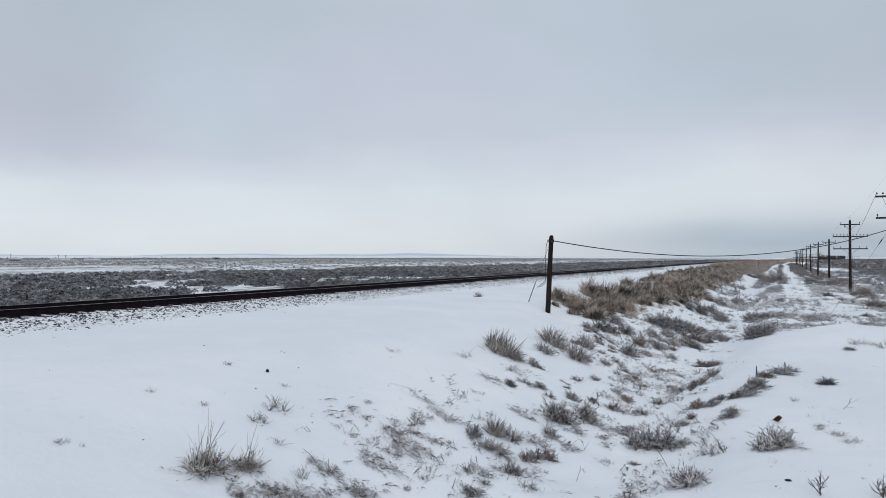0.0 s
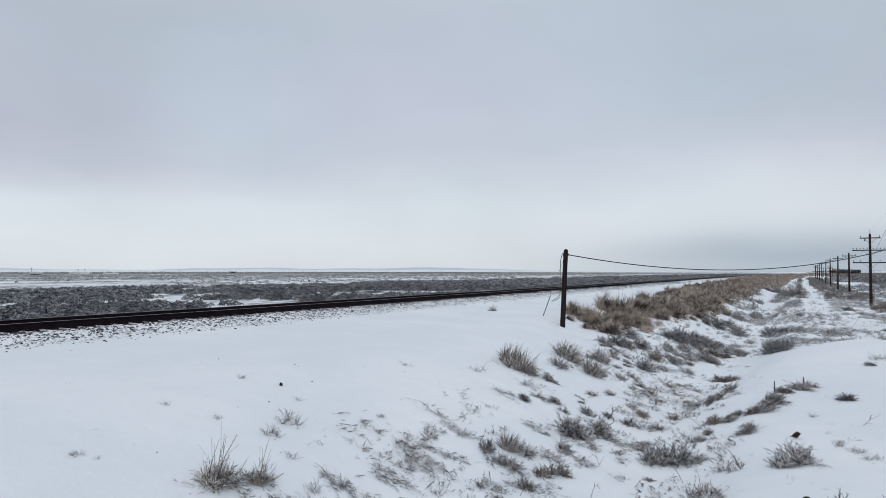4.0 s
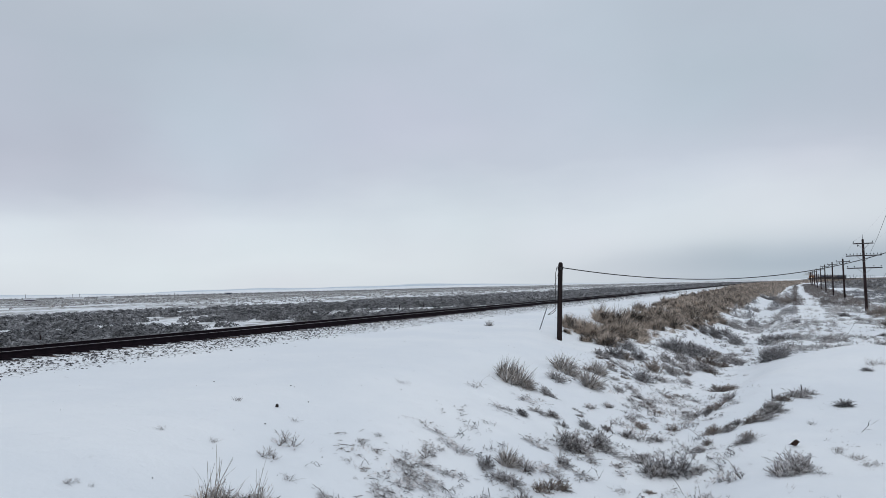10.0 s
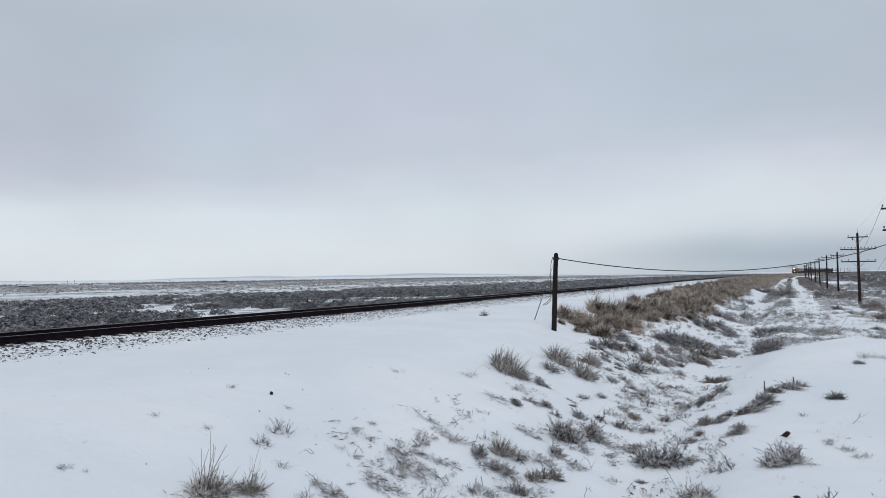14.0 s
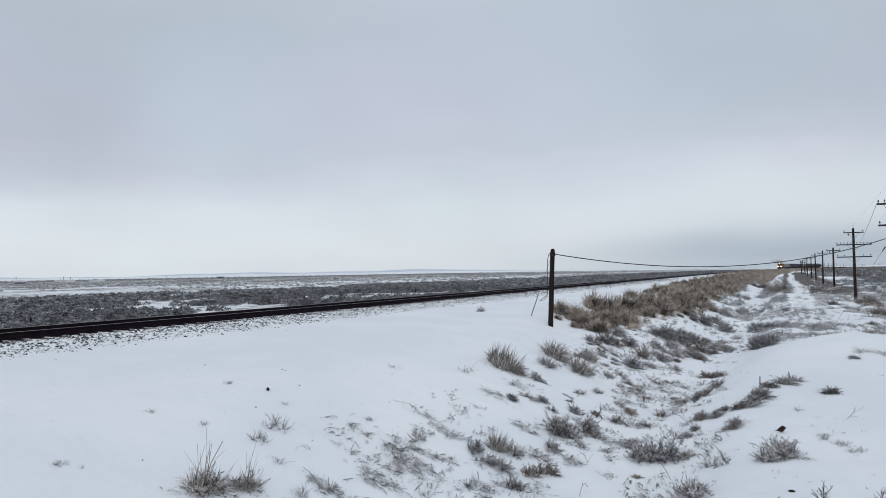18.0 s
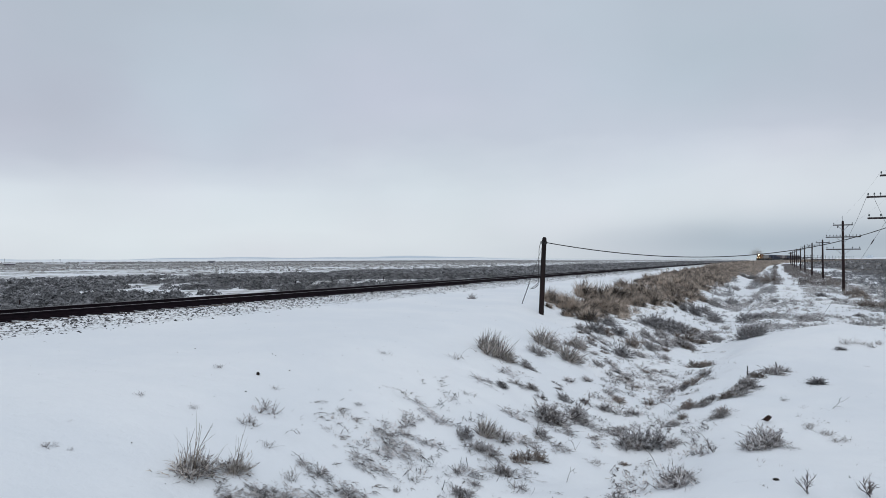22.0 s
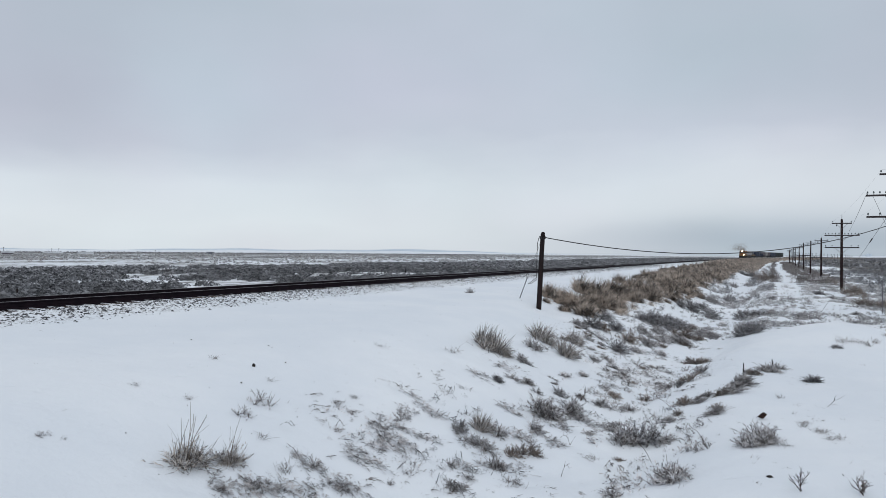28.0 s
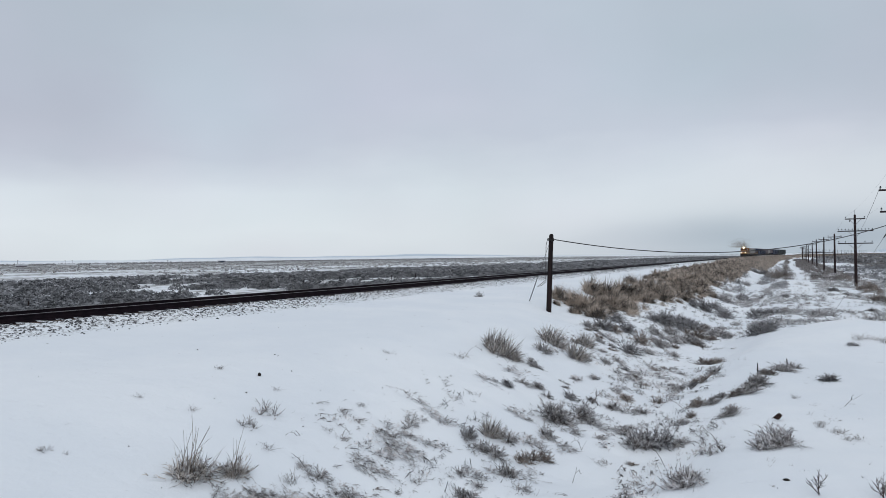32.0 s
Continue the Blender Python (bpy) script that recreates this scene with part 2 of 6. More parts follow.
def paint(name, a, b, scale=4.0, rough=0.7, metal=0.0, stretch=None, bump=0.2, per_object=0.0, per_island=0.0, grime=None, spec=0.3):
    """Two tones mixed by coarse and fine noise, with relief; grime adds a third tone in patches."""
    m, nt, p, t = blank(name)
    v = t.outputs["Object"]
    n1, n2 = noise_of(nt, v, scale, 5, 0.6, stretch), noise_of(nt, v, scale * 6.3, 3, 0.6, stretch)
    f = ramp01(nt, mth(nt, "MULTIPLY_ADD", n2, 0.4, mth(nt, "MULTIPLY", n1, 0.6)), 0.36, 0.64)
    c = mix_rgb(nt, f, a, b)
    if grime:
        c = mix_rgb(nt, ramp01(nt, noise_of(nt, v, scale * 0.45, 6, 0.65), 0.52, 0.72), c, grime)
    if per_object:
        oi = nt.nodes.new("ShaderNodeObjectInfo")
        c = mix_rgb(nt, 1.0, c, mth(nt, "MULTIPLY_ADD", oi.outputs["Random"], 2 * per_object, 1 - per_object), "MULTIPLY")
    if per_island:
        g = nt.nodes.new("ShaderNodeNewGeometry")
        c = mix_rgb(nt, 1.0, c, mth(nt, "MULTIPLY_ADD", g.outputs["Random Per Island"], 2 * per_island, 1 - per_island), "MULTIPLY")
    nt.links.new(c, p.inputs["Base Color"])
    p.inputs["Roughness"].default_value, p.inputs["Metallic"].default_value = rough, metal
    p.inputs["Specular IOR Level"].default_value = spec
    if bump:
        bump_on(nt, p, n2, bump, 0.01)
    return m


def plant(name, a, b, frost, amount=0.5, clump=0.5, scale=1.1):
    """Leaf or stem: two tones blade by blade and clump by clump, with rime in patches."""
    m, nt, p, t = blank(name)
    g = nt.nodes.new("ShaderNodeNewGeometry")
    pos = g.outputs["Position"]
    lump = ramp01(nt, noise_of(nt, pos, scale, 3, 0.6), 0.36, 0.64)
    f = mth(nt, "ADD", mth(nt, "MULTIPLY", g.outputs["Random Per Island"], 1 - clump), mth(nt, "MULTIPLY", lump, clump))
    c = mix_rgb(nt, ramp01(nt, f, 0.22, 0.78), a, b)
    f = mth(nt, "MULTIPLY", ramp01(nt, noise_of(nt, pos, 11.0, 3), 0.44, 0.68), amount)
    c = mix_rgb(nt, f, c, frost)
    big = ramp01(nt, noise_of(nt, pos, 0.3, 2), 0.35, 0.65)
    c = mix_rgb(nt, 1.0, c, mth(nt, "MULTIPLY_ADD", big, 0.3, 0.82), "MULTIPLY")
    oi = nt.nodes.new("ShaderNodeObjectInfo")
    c = mix_rgb(nt, 1.0, c, mth(nt, "MULTIPLY_ADD", oi.outputs["Random"], 0.45, 0.78), "MULTIPLY")
    nt.links.new(c, p.inputs["Base Color"])
    p.inputs["Roughness"].default_value, p.inputs["Specular IOR Level"].default_value = 0.9, 0.1
    return m


def snow_ground():
    """Snow over soil and low growth: how much shows through follows the fields beside the line."""
    m, nt, p, t = blank("snowy_ground")
    g = nt.nodes.new("ShaderNodeNewGeometry")
    pos = g.outputs["Position"]
    s = nt.nodes.new("ShaderNodeSeparateXYZ")
    nt.links.new(pos, s.inputs[0])
    u = mth(nt, "ADD", mth(nt, "MULTIPLY_ADD", s.outputs[1], 0.022, s.outputs[0]), 18.4)
    v = mth(nt, "MINIMUM", mth(nt, "MAXIMUM", mth(nt, "SUBTRACT", s.outputs[1], CURVE_A), 0.0), CURVE_B - CURVE_A)
    bend = mth(nt, "ADD", mth(nt, "MULTIPLY", mth(nt, "MULTIPLY", v, v), BEND / 2), mth(nt, "MULTIPLY", mth(nt, "MAXIMUM", mth(nt, "SUBTRACT", s.outputs[1], CURVE_B), 0.0), BEND * (CURVE_B - CURVE_A)))
    ub = mth(nt, "SUBTRACT", u, bend)
    coarse = noise_of(nt, pos, 0.05, 6, 0.62)
    mid = noise_of(nt, pos, 0.6, 6, 0.65)
    fine = noise_of(nt, pos, 9.0, 4, 0.6)
    snow = mix_rgb(nt, ramp01(nt, noise_of(nt, pos, 0.25, 4), 0.35, 0.7), (0.80, 0.834, 0.876), (0.865, 0.889, 0.917))
    soil = mix_rgb(nt, mid, (0.07, 0.062, 0.055), (0.16, 0.14, 0.12))
    # share of bare growth: sagebrush strip, snowed field, brush beyond it; patchy plain on the other side
    strip = mth(nt, "MULTIPLY", ramp01(nt, u, -10.0, -16.0), ramp01(nt, u, -68.0, -60.0))
    beyond = mth(nt, "MULTIPLY", ramp01(nt, u, -520.0, -600.0), ramp01(nt, u, -1100.0, -900.0))
    field = mth(nt, "MULTIPLY", ramp01(nt, u, -60.0, -68.0), ramp01(nt, u, -600.0, -520.0))
    dirty = mth(nt, "MULTIPLY", ramp01(nt, u, -120.0, -190.0), ramp01(nt, u, -600.0, -520.0))
    right = mth(nt, "MULTIPLY", ramp01(nt, u, 26.0, 40.0), ramp01(nt, s.outputs[1], 58.0, 95.0))
    cover = mth(nt, "ADD", mth(nt, "MULTIPLY", strip, 0.45), mth(nt, "MULTIPLY", beyond, 0.55))
    cover = mth(nt, "ADD", cover, mth(nt, "MULTIPLY_ADD", dirty, 0.045, mth(nt, "MULTIPLY", field, 0.45)))
    cover = mth(nt, "ADD", cover, mth(nt, "MULTIPLY", right, 0.585))
    look_ = mth(nt, "ADD", mth(nt, "MULTIPLY", coarse, 0.5), mth(nt, "MULTIPLY", mid, 0.5))
    bare = ramp01(nt, mth(nt, "SUBTRACT", cover, look_), -0.10, 0.08)
    # specks of grit and straw on the near snow
    speck = mth(nt, "MULTIPLY", ramp01(nt, noise_of(nt, pos, 5.5, 2, 0.5), 0.74, 0.78), ramp01(nt, noise_of(nt, pos, 0.45, 2), 0.5, 0.62))
    bare = mth(nt, "MAXIMUM", bare, mth(nt, "MULTIPLY", speck, 0.6))
    # ballast shoulder: stone showing through thin snow
    sh = mth(nt, "MULTIPLY", ramp01(nt, mth(nt, "ABSOLUTE", u), 3.3, 2.3), ramp01(nt, fine, 0.50, 0.60))
    bare = mth(nt, "MAXIMUM", bare, mth(nt, "MULTIPLY", sh, 0.75))
    # dry weeds along the far right of way
    way = mth(nt, "MULTIPLY", ramp01(nt, mth(nt, "ABSOLUTE", ub), 14.0, 7.0), ramp01(nt, s.outputs[1], 120.0, 260.0))
    weeds = mix_rgb(nt, fine, (0.13, 0.105, 0.088), (0.26, 0.215, 0.18))
    c = mix_rgb(nt, bare, snow, soil)
    c = mix_rgb(nt, mth(nt, "MULTIPLY", way, ramp01(nt, mid, 0.30, 0.55)), c, weeds)
    nt.links.new(c, p.inputs["Base Color"])
    p.inputs["Roughness"].default_value, p.inputs["Specular IOR Level"].default_value = 0.85, 0.15
    h = mth(nt, "MULTIPLY_ADD", fine, 0.25, mth(nt, "ADD", mid, noise_of(nt, pos, 2.2, 4)))
    dent = ramp01(nt, noise_of(nt, pos, 3.3, 2, 0.4), 0.66, 0.76)
    h = mth(nt, "MULTIPLY_ADD", dent, -0.22, h)
    bump_on(nt, p, h, 0.55, 0.07)
    return m


M = {}
M["ground"] = snow_ground()
M["rail_side"] = paint("rusty_rail", (0.007, 0.005, 0.008), (0.017, 0.010, 0.014), 6, 0.8, 0.0, spec=0.1)
M["rail_head"] = paint("worn_rail_head", (0.09, 0.085, 0.085), (0.15, 0.14, 0.14), 5, 0.35, 0.8)
M["tie"] = paint("creosoted_tie", (0.045, 0.030, 0.026), (0.10, 0.07, 0.06), 3, 0.9, stretch=(0.3, 4, 4), per_object=0.3)
M["stone"] = paint("ballast_stone", (0.04, 0.04, 0.046), (0.12, 0.12, 0.128), 5, 0.9, per_island=0.5, grime=(0.6, 0.62, 0.65))
M["pole"] = paint("weathered_pole", (0.013, 0.007, 0.008), (0.032, 0.018, 0.018), 3, 0.9, stretch=(5, 5, 0.35), bump=0.5, per_object=0.15)
M["arm"] = paint("weathered_crossarm", (0.022, 0.017, 0.019), (0.05, 0.04, 0.042), 4, 0.9, stretch=(0.4, 5, 5), bump=0.4)
M["post"] = paint("dark_stub_pole", (0.005, 0.0035, 0.0045), (0.022, 0.012, 0.012), 2.5, 0.9, stretch=(6, 6, 0.3), bump=0.6)
M["glass"] = paint("insulator_glass", (0.05, 0.06, 0.06), (0.10, 0.12, 0.12), 5, 0.15, bump=0)
M["wire"] = paint("old_wire", (0.035, 0.033, 0.034), (0.07, 0.066, 0.066), 10, 0.6, 0.5, bump=0)
M["steel"] = paint("galvanised_steel", (0.13, 0.13, 0.14), (0.22, 0.22, 0.23), 8, 0.55, 0.7)
M["sage"] = plant("sagebrush_leaf", (0.122, 0.112, 0.111), (0.68, 0.652, 0.65), (0.84, 0.86, 0.90), 0.66, 0.6, 7.0)
M["sage_dark"] = plant("dark_brush_leaf", (0.052, 0.051, 0.054), (0.42, 0.412, 0.423), (0.75, 0.78, 0.83), 0.45, 0.6, 6.0)
M["sage_flat"] = plant("grey_sagebrush", (0.115, 0.117, 0.123), (0.29, 0.292, 0.307), (0.6, 0.63, 0.68), 0.12, 0.88, 1.0)
M["stem"] = plant("brush_stem", (0.055, 0.042, 0.038), (0.13, 0.10, 0.088), (0.6, 0.63, 0.68), 0.3)
M["straw"] = plant("dry_bunchgrass", (0.15, 0.12, 0.097), (0.31, 0.265, 0.22), (0.66, 0.67, 0.69), 0.25)
M["tan"] = plant("tall_tan_grass", (0.055, 0.044, 0.036), (0.52, 0.437, 0.37), (0.72, 0.71, 0.71), 0.25, 0.72, 2.2)
M["brown"] = plant("brown_weed", (0.12, 0.095, 0.08), (0.38, 0.32, 0.28), (0.7, 0.72, 0.75), 0.35, 0.5, 7.0)
M["bunch"] = plant("bunchgrass_blade", (0.075, 0.064, 0.058), (0.56, 0.51, 0.47), (0.78, 0.80, 0.84), 0.5, 0.35, 9.0)
M["rime_grass"] = plant("rimed_grass", (0.17, 0.165, 0.165), (0.48, 0.47, 0.468), (0.82, 0.84, 0.87), 0.7, 0.6, 3.0)
M["scrap"] = paint("bark", (0.016, 0.008, 0.007), (0.05, 0.026, 0.02), 14, 0.9)
M["straw_grey"] = plant("grey_stubble", (0.10, 0.084, 0.076), (0.26, 0.225, 0.205), (0.68, 0.7, 0.74), 0.5)
M["orange"] = paint("locomotive_orange", (0.24, 0.10, 0.032), (0.18, 0.075, 0.028), 0.8, 0.6, grime=(0.07, 0.045, 0.03))
M["yellow"] = paint("warning_yellow", (0.30, 0.18, 0.04), (0.24, 0.14, 0.035), 2, 0.5)
M["black"] = paint("grimy_black", (0.018, 0.018, 0.020), (0.045, 0.042, 0.040), 1.5, 0.7)
M["blue"] = paint("car_blue", (0.020, 0.032, 0.065), (0.03, 0.045, 0.085), 0.8, 0.6, grime=(0.06, 0.055, 0.05))
M["navy"] = paint("car_navy", (0.025, 0.035, 0.065), (0.04, 0.05, 0.08), 0.8, 0.6, grime=(0.06, 0.055, 0.05))
M["grey"] = paint("car_grey", (0.26, 0.26, 0.27), (0.34, 0.33, 0.33), 0.8, 0.65, grime=(0.18, 0.16, 0.14))
M["mauve"] = paint("car_oxide_mauve", (0.10, 0.09, 0.11), (0.15, 0.13, 0.145), 0.8, 0.65, grime=(0.08, 0.07, 0.07))
M["teal"] = paint("car_dark_green", (0.026, 0.036, 0.04), (0.04, 0.05, 0.053), 0.8, 0.65, grime=(0.06, 0.06, 0.055))
M["window"] = paint("cab_glass", (0.01, 0.012, 0.014), (0.02, 0.022, 0.025), 1, 0.08, bump=0, spec=0.6)
M["roofing"] = paint("farm_roof", (0.35, 0.36, 0.38), (0.6, 0.62, 0.65), 0.3, 0.7)
M["siding"] = paint("farm_siding", (0.5, 0.49, 0.5), (0.66, 0.65, 0.66), 0.3, 0.8)
# snowy ridge: the blue-grey is distance haze put into its colour
M["ridge"] = paint("hazed_far_ridge", (0.52, 0.60, 0.68), (0.70, 0.77, 0.84), 0.004, 0.9, stretch=(1, 1, 20), bump=0)
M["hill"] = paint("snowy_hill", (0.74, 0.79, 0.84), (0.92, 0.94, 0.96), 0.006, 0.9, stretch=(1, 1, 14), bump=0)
M["clod"] = paint("dark_clod", (0.012, 0.010, 0.010), (0.03, 0.024, 0.02), 20, 0.9)


def glow(name, colour, strength):
    m, nt, p, t = blank(name)
    p.inputs["Base Color"].default_value = (*colour, 1)
    p.inputs["Emission Color"].default_value, p.inputs["Emission Strength"].default_value = (*colour, 1), strength
    return m


M["lamp"] = glow("headlight_glow", (1.0, 0.8, 0.5), 45.0)


M["smoke"] = paint("exhaust_soot", (0.20, 0.155, 0.11), (0.30, 0.24, 0.175), 0.5, 1.0, bump=0, spec=0.0)


# ---- mesh helpers ----
def raw(name, verts, faces, material, parent=None, label="", smooth=False):
    me = bpy.data.meshes.new(name)
    me.from_pydata([tuple(v) for v in verts], [], [tuple(f) for f in faces])
    for mm in material if isinstance(material, (list, tuple)) else (material,):
        me.materials.append(mm)
    if smooth:
        me.polygons.foreach_set("use_smooth", [True] * len(me.polygons))
    ob = new(name, me)
    if parent:
        ob.parent = parent
    return tagged(ob, label)


def tris(name, V, T, material, parent=None):
    """A mesh from arrays of points and triangles."""
    me = bpy.data.meshes.new(name)
    V, T = np.asarray(V, np.float32), np.asarray(T, np.int32)
    me.vertices.add(len(V))
    me.vertices.foreach_set("co", V.ravel())
    me.loops.add(T.size)
    me.loops.foreach_set("vertex_index", T.ravel())
    me.polygons.add(len(T))
    me.polygons.foreach_set("loop_start", np.arange(0, T.size, 3, dtype=np.int32))
    me.update(calc_edges=True)
    me.materials.append(material)
    ob = new(name, me)
    if parent:
        ob.parent = parent
    return ob


def part(name, bm, material, parent=None, label=""):
    me = bpy.data.meshes.new(name)
    bm.to_mesh(me)
    bm.free()
    me.materials.append(material)
    ob = new(name, me)
    if parent:
        ob.parent = parent
    return tagged(ob, label)


def add_box(bm, x, y, z, sx, sy, sz, bevel=0.0, top=1.0, shear=0.0):
    """A box round (x, y) standing on z, optionally bevelled, with its top narrowed."""
    r = bmesh.ops.create_cube(bm, size=1.0)
    for v in r["verts"]:
        k = top if v.co.z > 0 else 1.0
        v.co = Vector((x + v.co.x * sx * k, y + v.co.y * sy * k + (shear if v.co.z > 0 else 0), z + (v.co.z + 0.5) * sz))
    if bevel:
        es = list({e for v in r["verts"] for e in v.link_edges})
        bmesh.ops.bevel(bm, geom=es, offset=bevel, segments=1, affect="EDGES")
    return bm


def box(x, y, z, sx, sy, sz, bevel=0.0, top=1.0, shear=0.0):
    return add_box(bmesh.new(), x, y, z, sx, sy, sz, bevel, top, shear)


def add_tube(bm, a, b, r0, r1, n=10, cap=True):
    a, b = Vector(a), Vector(b)
    q = (b - a).to_track_quat("Z", "Y")
    rings = []
    for p, r in ((a, r0), (b, r1)):
        rings.append([bm.verts.new(p + q @ Vector((r * math.cos(2 * math.pi * k / n), r * math.sin(2 * math.pi * k / n), 0))) for k in range(n)])
    for k in range(n):
        bm.faces.new((rings[0][k], rings[0][(k + 1) % n], rings[1][(k + 1) % n], rings[1][k]))
    if cap:
        bm.faces.new(rings[0][::-1])
        bm.faces.new(rings[1])
    return bm


def tube(a, b, r0, r1, n=10):
    return add_tube(bmesh.new(), a, b, r0, r1, n)


def path_tube(points, r, n=6):
    """A round wire through points."""
    bm = bmesh.new()
    pts = [Vector(p) for p in points]
    last = None
    for i, p in enumerate(pts):
        d = pts[min(i + 1, len(pts) - 1)] - pts[max(i - 1, 0)]
        q = d.to_track_quat("Z", "Y")
        ring = [bm.verts.new(p + q @ Vector((r * math.cos(2 * math.pi * k / n), r * math.sin(2 * math.pi * k / n), 0))) for k in range(n)]
        if last:
            for k in range(n):
                bm.faces.new((last[k], last[(k + 1) % n], ring[(k + 1) % n], ring[k]))
        last = ring
    return bm


def lathe(profile, n=10):
    bm = bmesh.new()
    rings = [[bm.verts.new((r * math.cos(2 * math.pi * k / n), r * math.sin(2 * math.pi * k / n), z)) for k in range(n)] for r, z in profile]
    for a, b in zip(rings, rings[1:]):
        for k in range(n):
            bm.faces.new((a[k], a[(k + 1) % n], b[(k + 1) % n], b[k]))
    bm.faces.new(rings[0][::-1])
    bm.faces.new(rings[-1])
    return bm


def sagging(a, b, sag, n=24):
    a, b = Vector(a), Vector(b)
    return [a.lerp(b, k / n) - Vector((0, 0, 4 * sag * (k / n) * (1 - k / n))) for k in range(n + 1)]


# ---- ground ----
def build_ground():
    def steps(parts):
        vals = []
        for a, b, s in parts:
            vals += list(np.arange(a, b, s))
        return np.array(vals)

    us = steps(((1.0, 9, 0.5), (9, 20, 0.13), (20, 32, 0.3), (32, 40, 1.0), (40, 120, 5), (120, 400, 20), (400, 1200, 80), (1200, 4501, 300)))
    us = np.concatenate((-steps(((9, 40, 1.5), (40, 120, 5), (120, 400, 20), (400, 1200, 80), (1200, 4501, 300)))[::-1],
                         (-6, -4.5, -3.6, -3.2, -2.4, -1.75, -1, 0), us))
    ys = steps(((0, 4, 0.5), (4, 30, 0.14), (30, 48, 0.24), (48, 75, 0.5), (75, 140, 1.5), (140, 400, 6), (400, 1200, 20), (1200, 4601, 200)))
    ys = np.concatenate((-steps(((1, 20, 1.5), (20, 400, 30), (400, 1500, 200)))[::-1], ys))
    Y, U = np.meshgrid(ys, us, indexing="ij")
    fade = np.clip(1 - (np.abs(U) - 150) / 800, 0, 1)
    straight = -18.4 - 0.022 * Y
    X = U + straight + (track_x(Y) - straight) * np.where(U < 0, fade, 1.0)
    Z = ground_z(X, Y)
    n, m = Y.shape
    V = np.stack((X, Y, Z), -1).reshape(-1, 3)
    i = np.arange(n * m).reshape(n, m)
    a, b, c, d = i[:-1, :-1].ravel(), i[:-1, 1:].ravel(), i[1:, 1:].ravel(), i[1:, :-1].ravel()
    T = np.concatenate((np.stack((a, b, c), 1), np.stack((a, c, d), 1)))
    ob = tris("ground", V, T, M["ground"])
    ob.data.polygons.foreach_set("use_smooth", [True] * len(ob.data.polygons))
    tagged(ob, "snow-covered plain with a ditch beside the railway", "ground", kind="structure")
    return ob


def build_hills():
    """Low snowy rises along the skyline: a white foot and a ridge behind, its bluer colour painted-in haze."""
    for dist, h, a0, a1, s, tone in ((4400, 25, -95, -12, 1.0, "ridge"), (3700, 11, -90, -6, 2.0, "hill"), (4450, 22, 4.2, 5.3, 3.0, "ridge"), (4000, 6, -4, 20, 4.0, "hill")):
        verts, faces = [], []
        n = 90
        for i in range(n + 1):
            f = i / n
            a = radians(a0 + (a1 - a0) * f)
            edge = min(1, f * 6, (1 - f) * 5)
            top = h * edge * (0.62 + 0.25 * math.sin(f * 9 + s) + 0.16 * math.sin(f * 31 + s * 2) + 0.08 * math.sin(f * 83))
            for dd, z in ((-900, -4), (0, top), (120, -8)):
                verts.append(((dist + dd) * math.sin(a), (dist + dd) * math.cos(a), z))
        for i in range(n):
            for j in range(2):
                p = i * 3 + j
                faces.append((p, p + 3, p + 4, p + 1))
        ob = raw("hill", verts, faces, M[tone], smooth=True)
        tagged(ob, "long low snow-covered hill on the skyline", "hill", kind="structure")


build_ground()
build_hills()


# ---- railway track ----
def build_track():
    root = tagged(new("railway_track"), "single railway track with rusty rails on timber ties", "railway track", kind="structure")
    prof = ((-0.076, -0.19), (0.076, -0.19), (0.076, -0.176), (0.012, -0.155), (0.011, -0.05), (0.038, -0.036), (0.038, -0.006),
            (0.026, 0.0), (-0.026, 0.0), (-0.038, -0.006), (-0.038, -0.036), (-0.011, -0.05), (-0.012, -0.155), (-0.076, -0.176))
    ys = np.concatenate((np.arange(-60, 340, 10), np.arange(340, 900, 15), np.arange(900, 1500, 60)))
    for side in (-0.755, 0.755):
        verts, faces = [], []
        n = len(prof)
        for y in ys:
            x = float(track_x(y)) + side
            verts += [(x + px, y, pz) for px, pz in prof]
        for i in range(len(ys) - 1):
            for k in range(n):
                faces.append((i * n + k, i * n + (k + 1) % n, (i + 1) * n + (k + 1) % n, (i + 1) * n + k))
        ob = raw("rail", verts, faces, (M["rail_side"], M["rail_head"]), root)
        for j, pl in enumerate(ob.data.polygons):
            pl.material_index = 1 if j % n in (6, 7, 8) else 0
    bm = box(0, 0, -0.39, 2.6, 0.23, 0.18, 0.015)
    tie = part("tie", bm, M["tie"], root)
    plate = part("tie_plate", box(0, 0, -0.212, 0.36, 0.19, 0.02, 0.004), M["rail_side"], root)
    rng = random.Random(4)
    first = True
    for k in range(150):
        y = 3.0 + 0.53 * k
        x = float(track_x(y))
        o = tie if first else new("tie", tie.data)
        o.parent = root
        o.matrix_basis = pose(x + rng.uniform(-0.05, 0.05), y, rng.uniform(-0.014, 0.008), 0, 0, rng.uniform(-1.5, 1.5) + 1.26)
        if k < 70:
            p = plate if first else new("tie_plate", plate.data)
            p.parent = root
            p.matrix_basis = pose(x + 0.755, y, 0.004)
        first = False
    return root


build_track()


# ---- stub pole, telegraph line and cables ----
LINE_U, SPAN, FIRST_POLE = 24.6, 33.0, 46.1


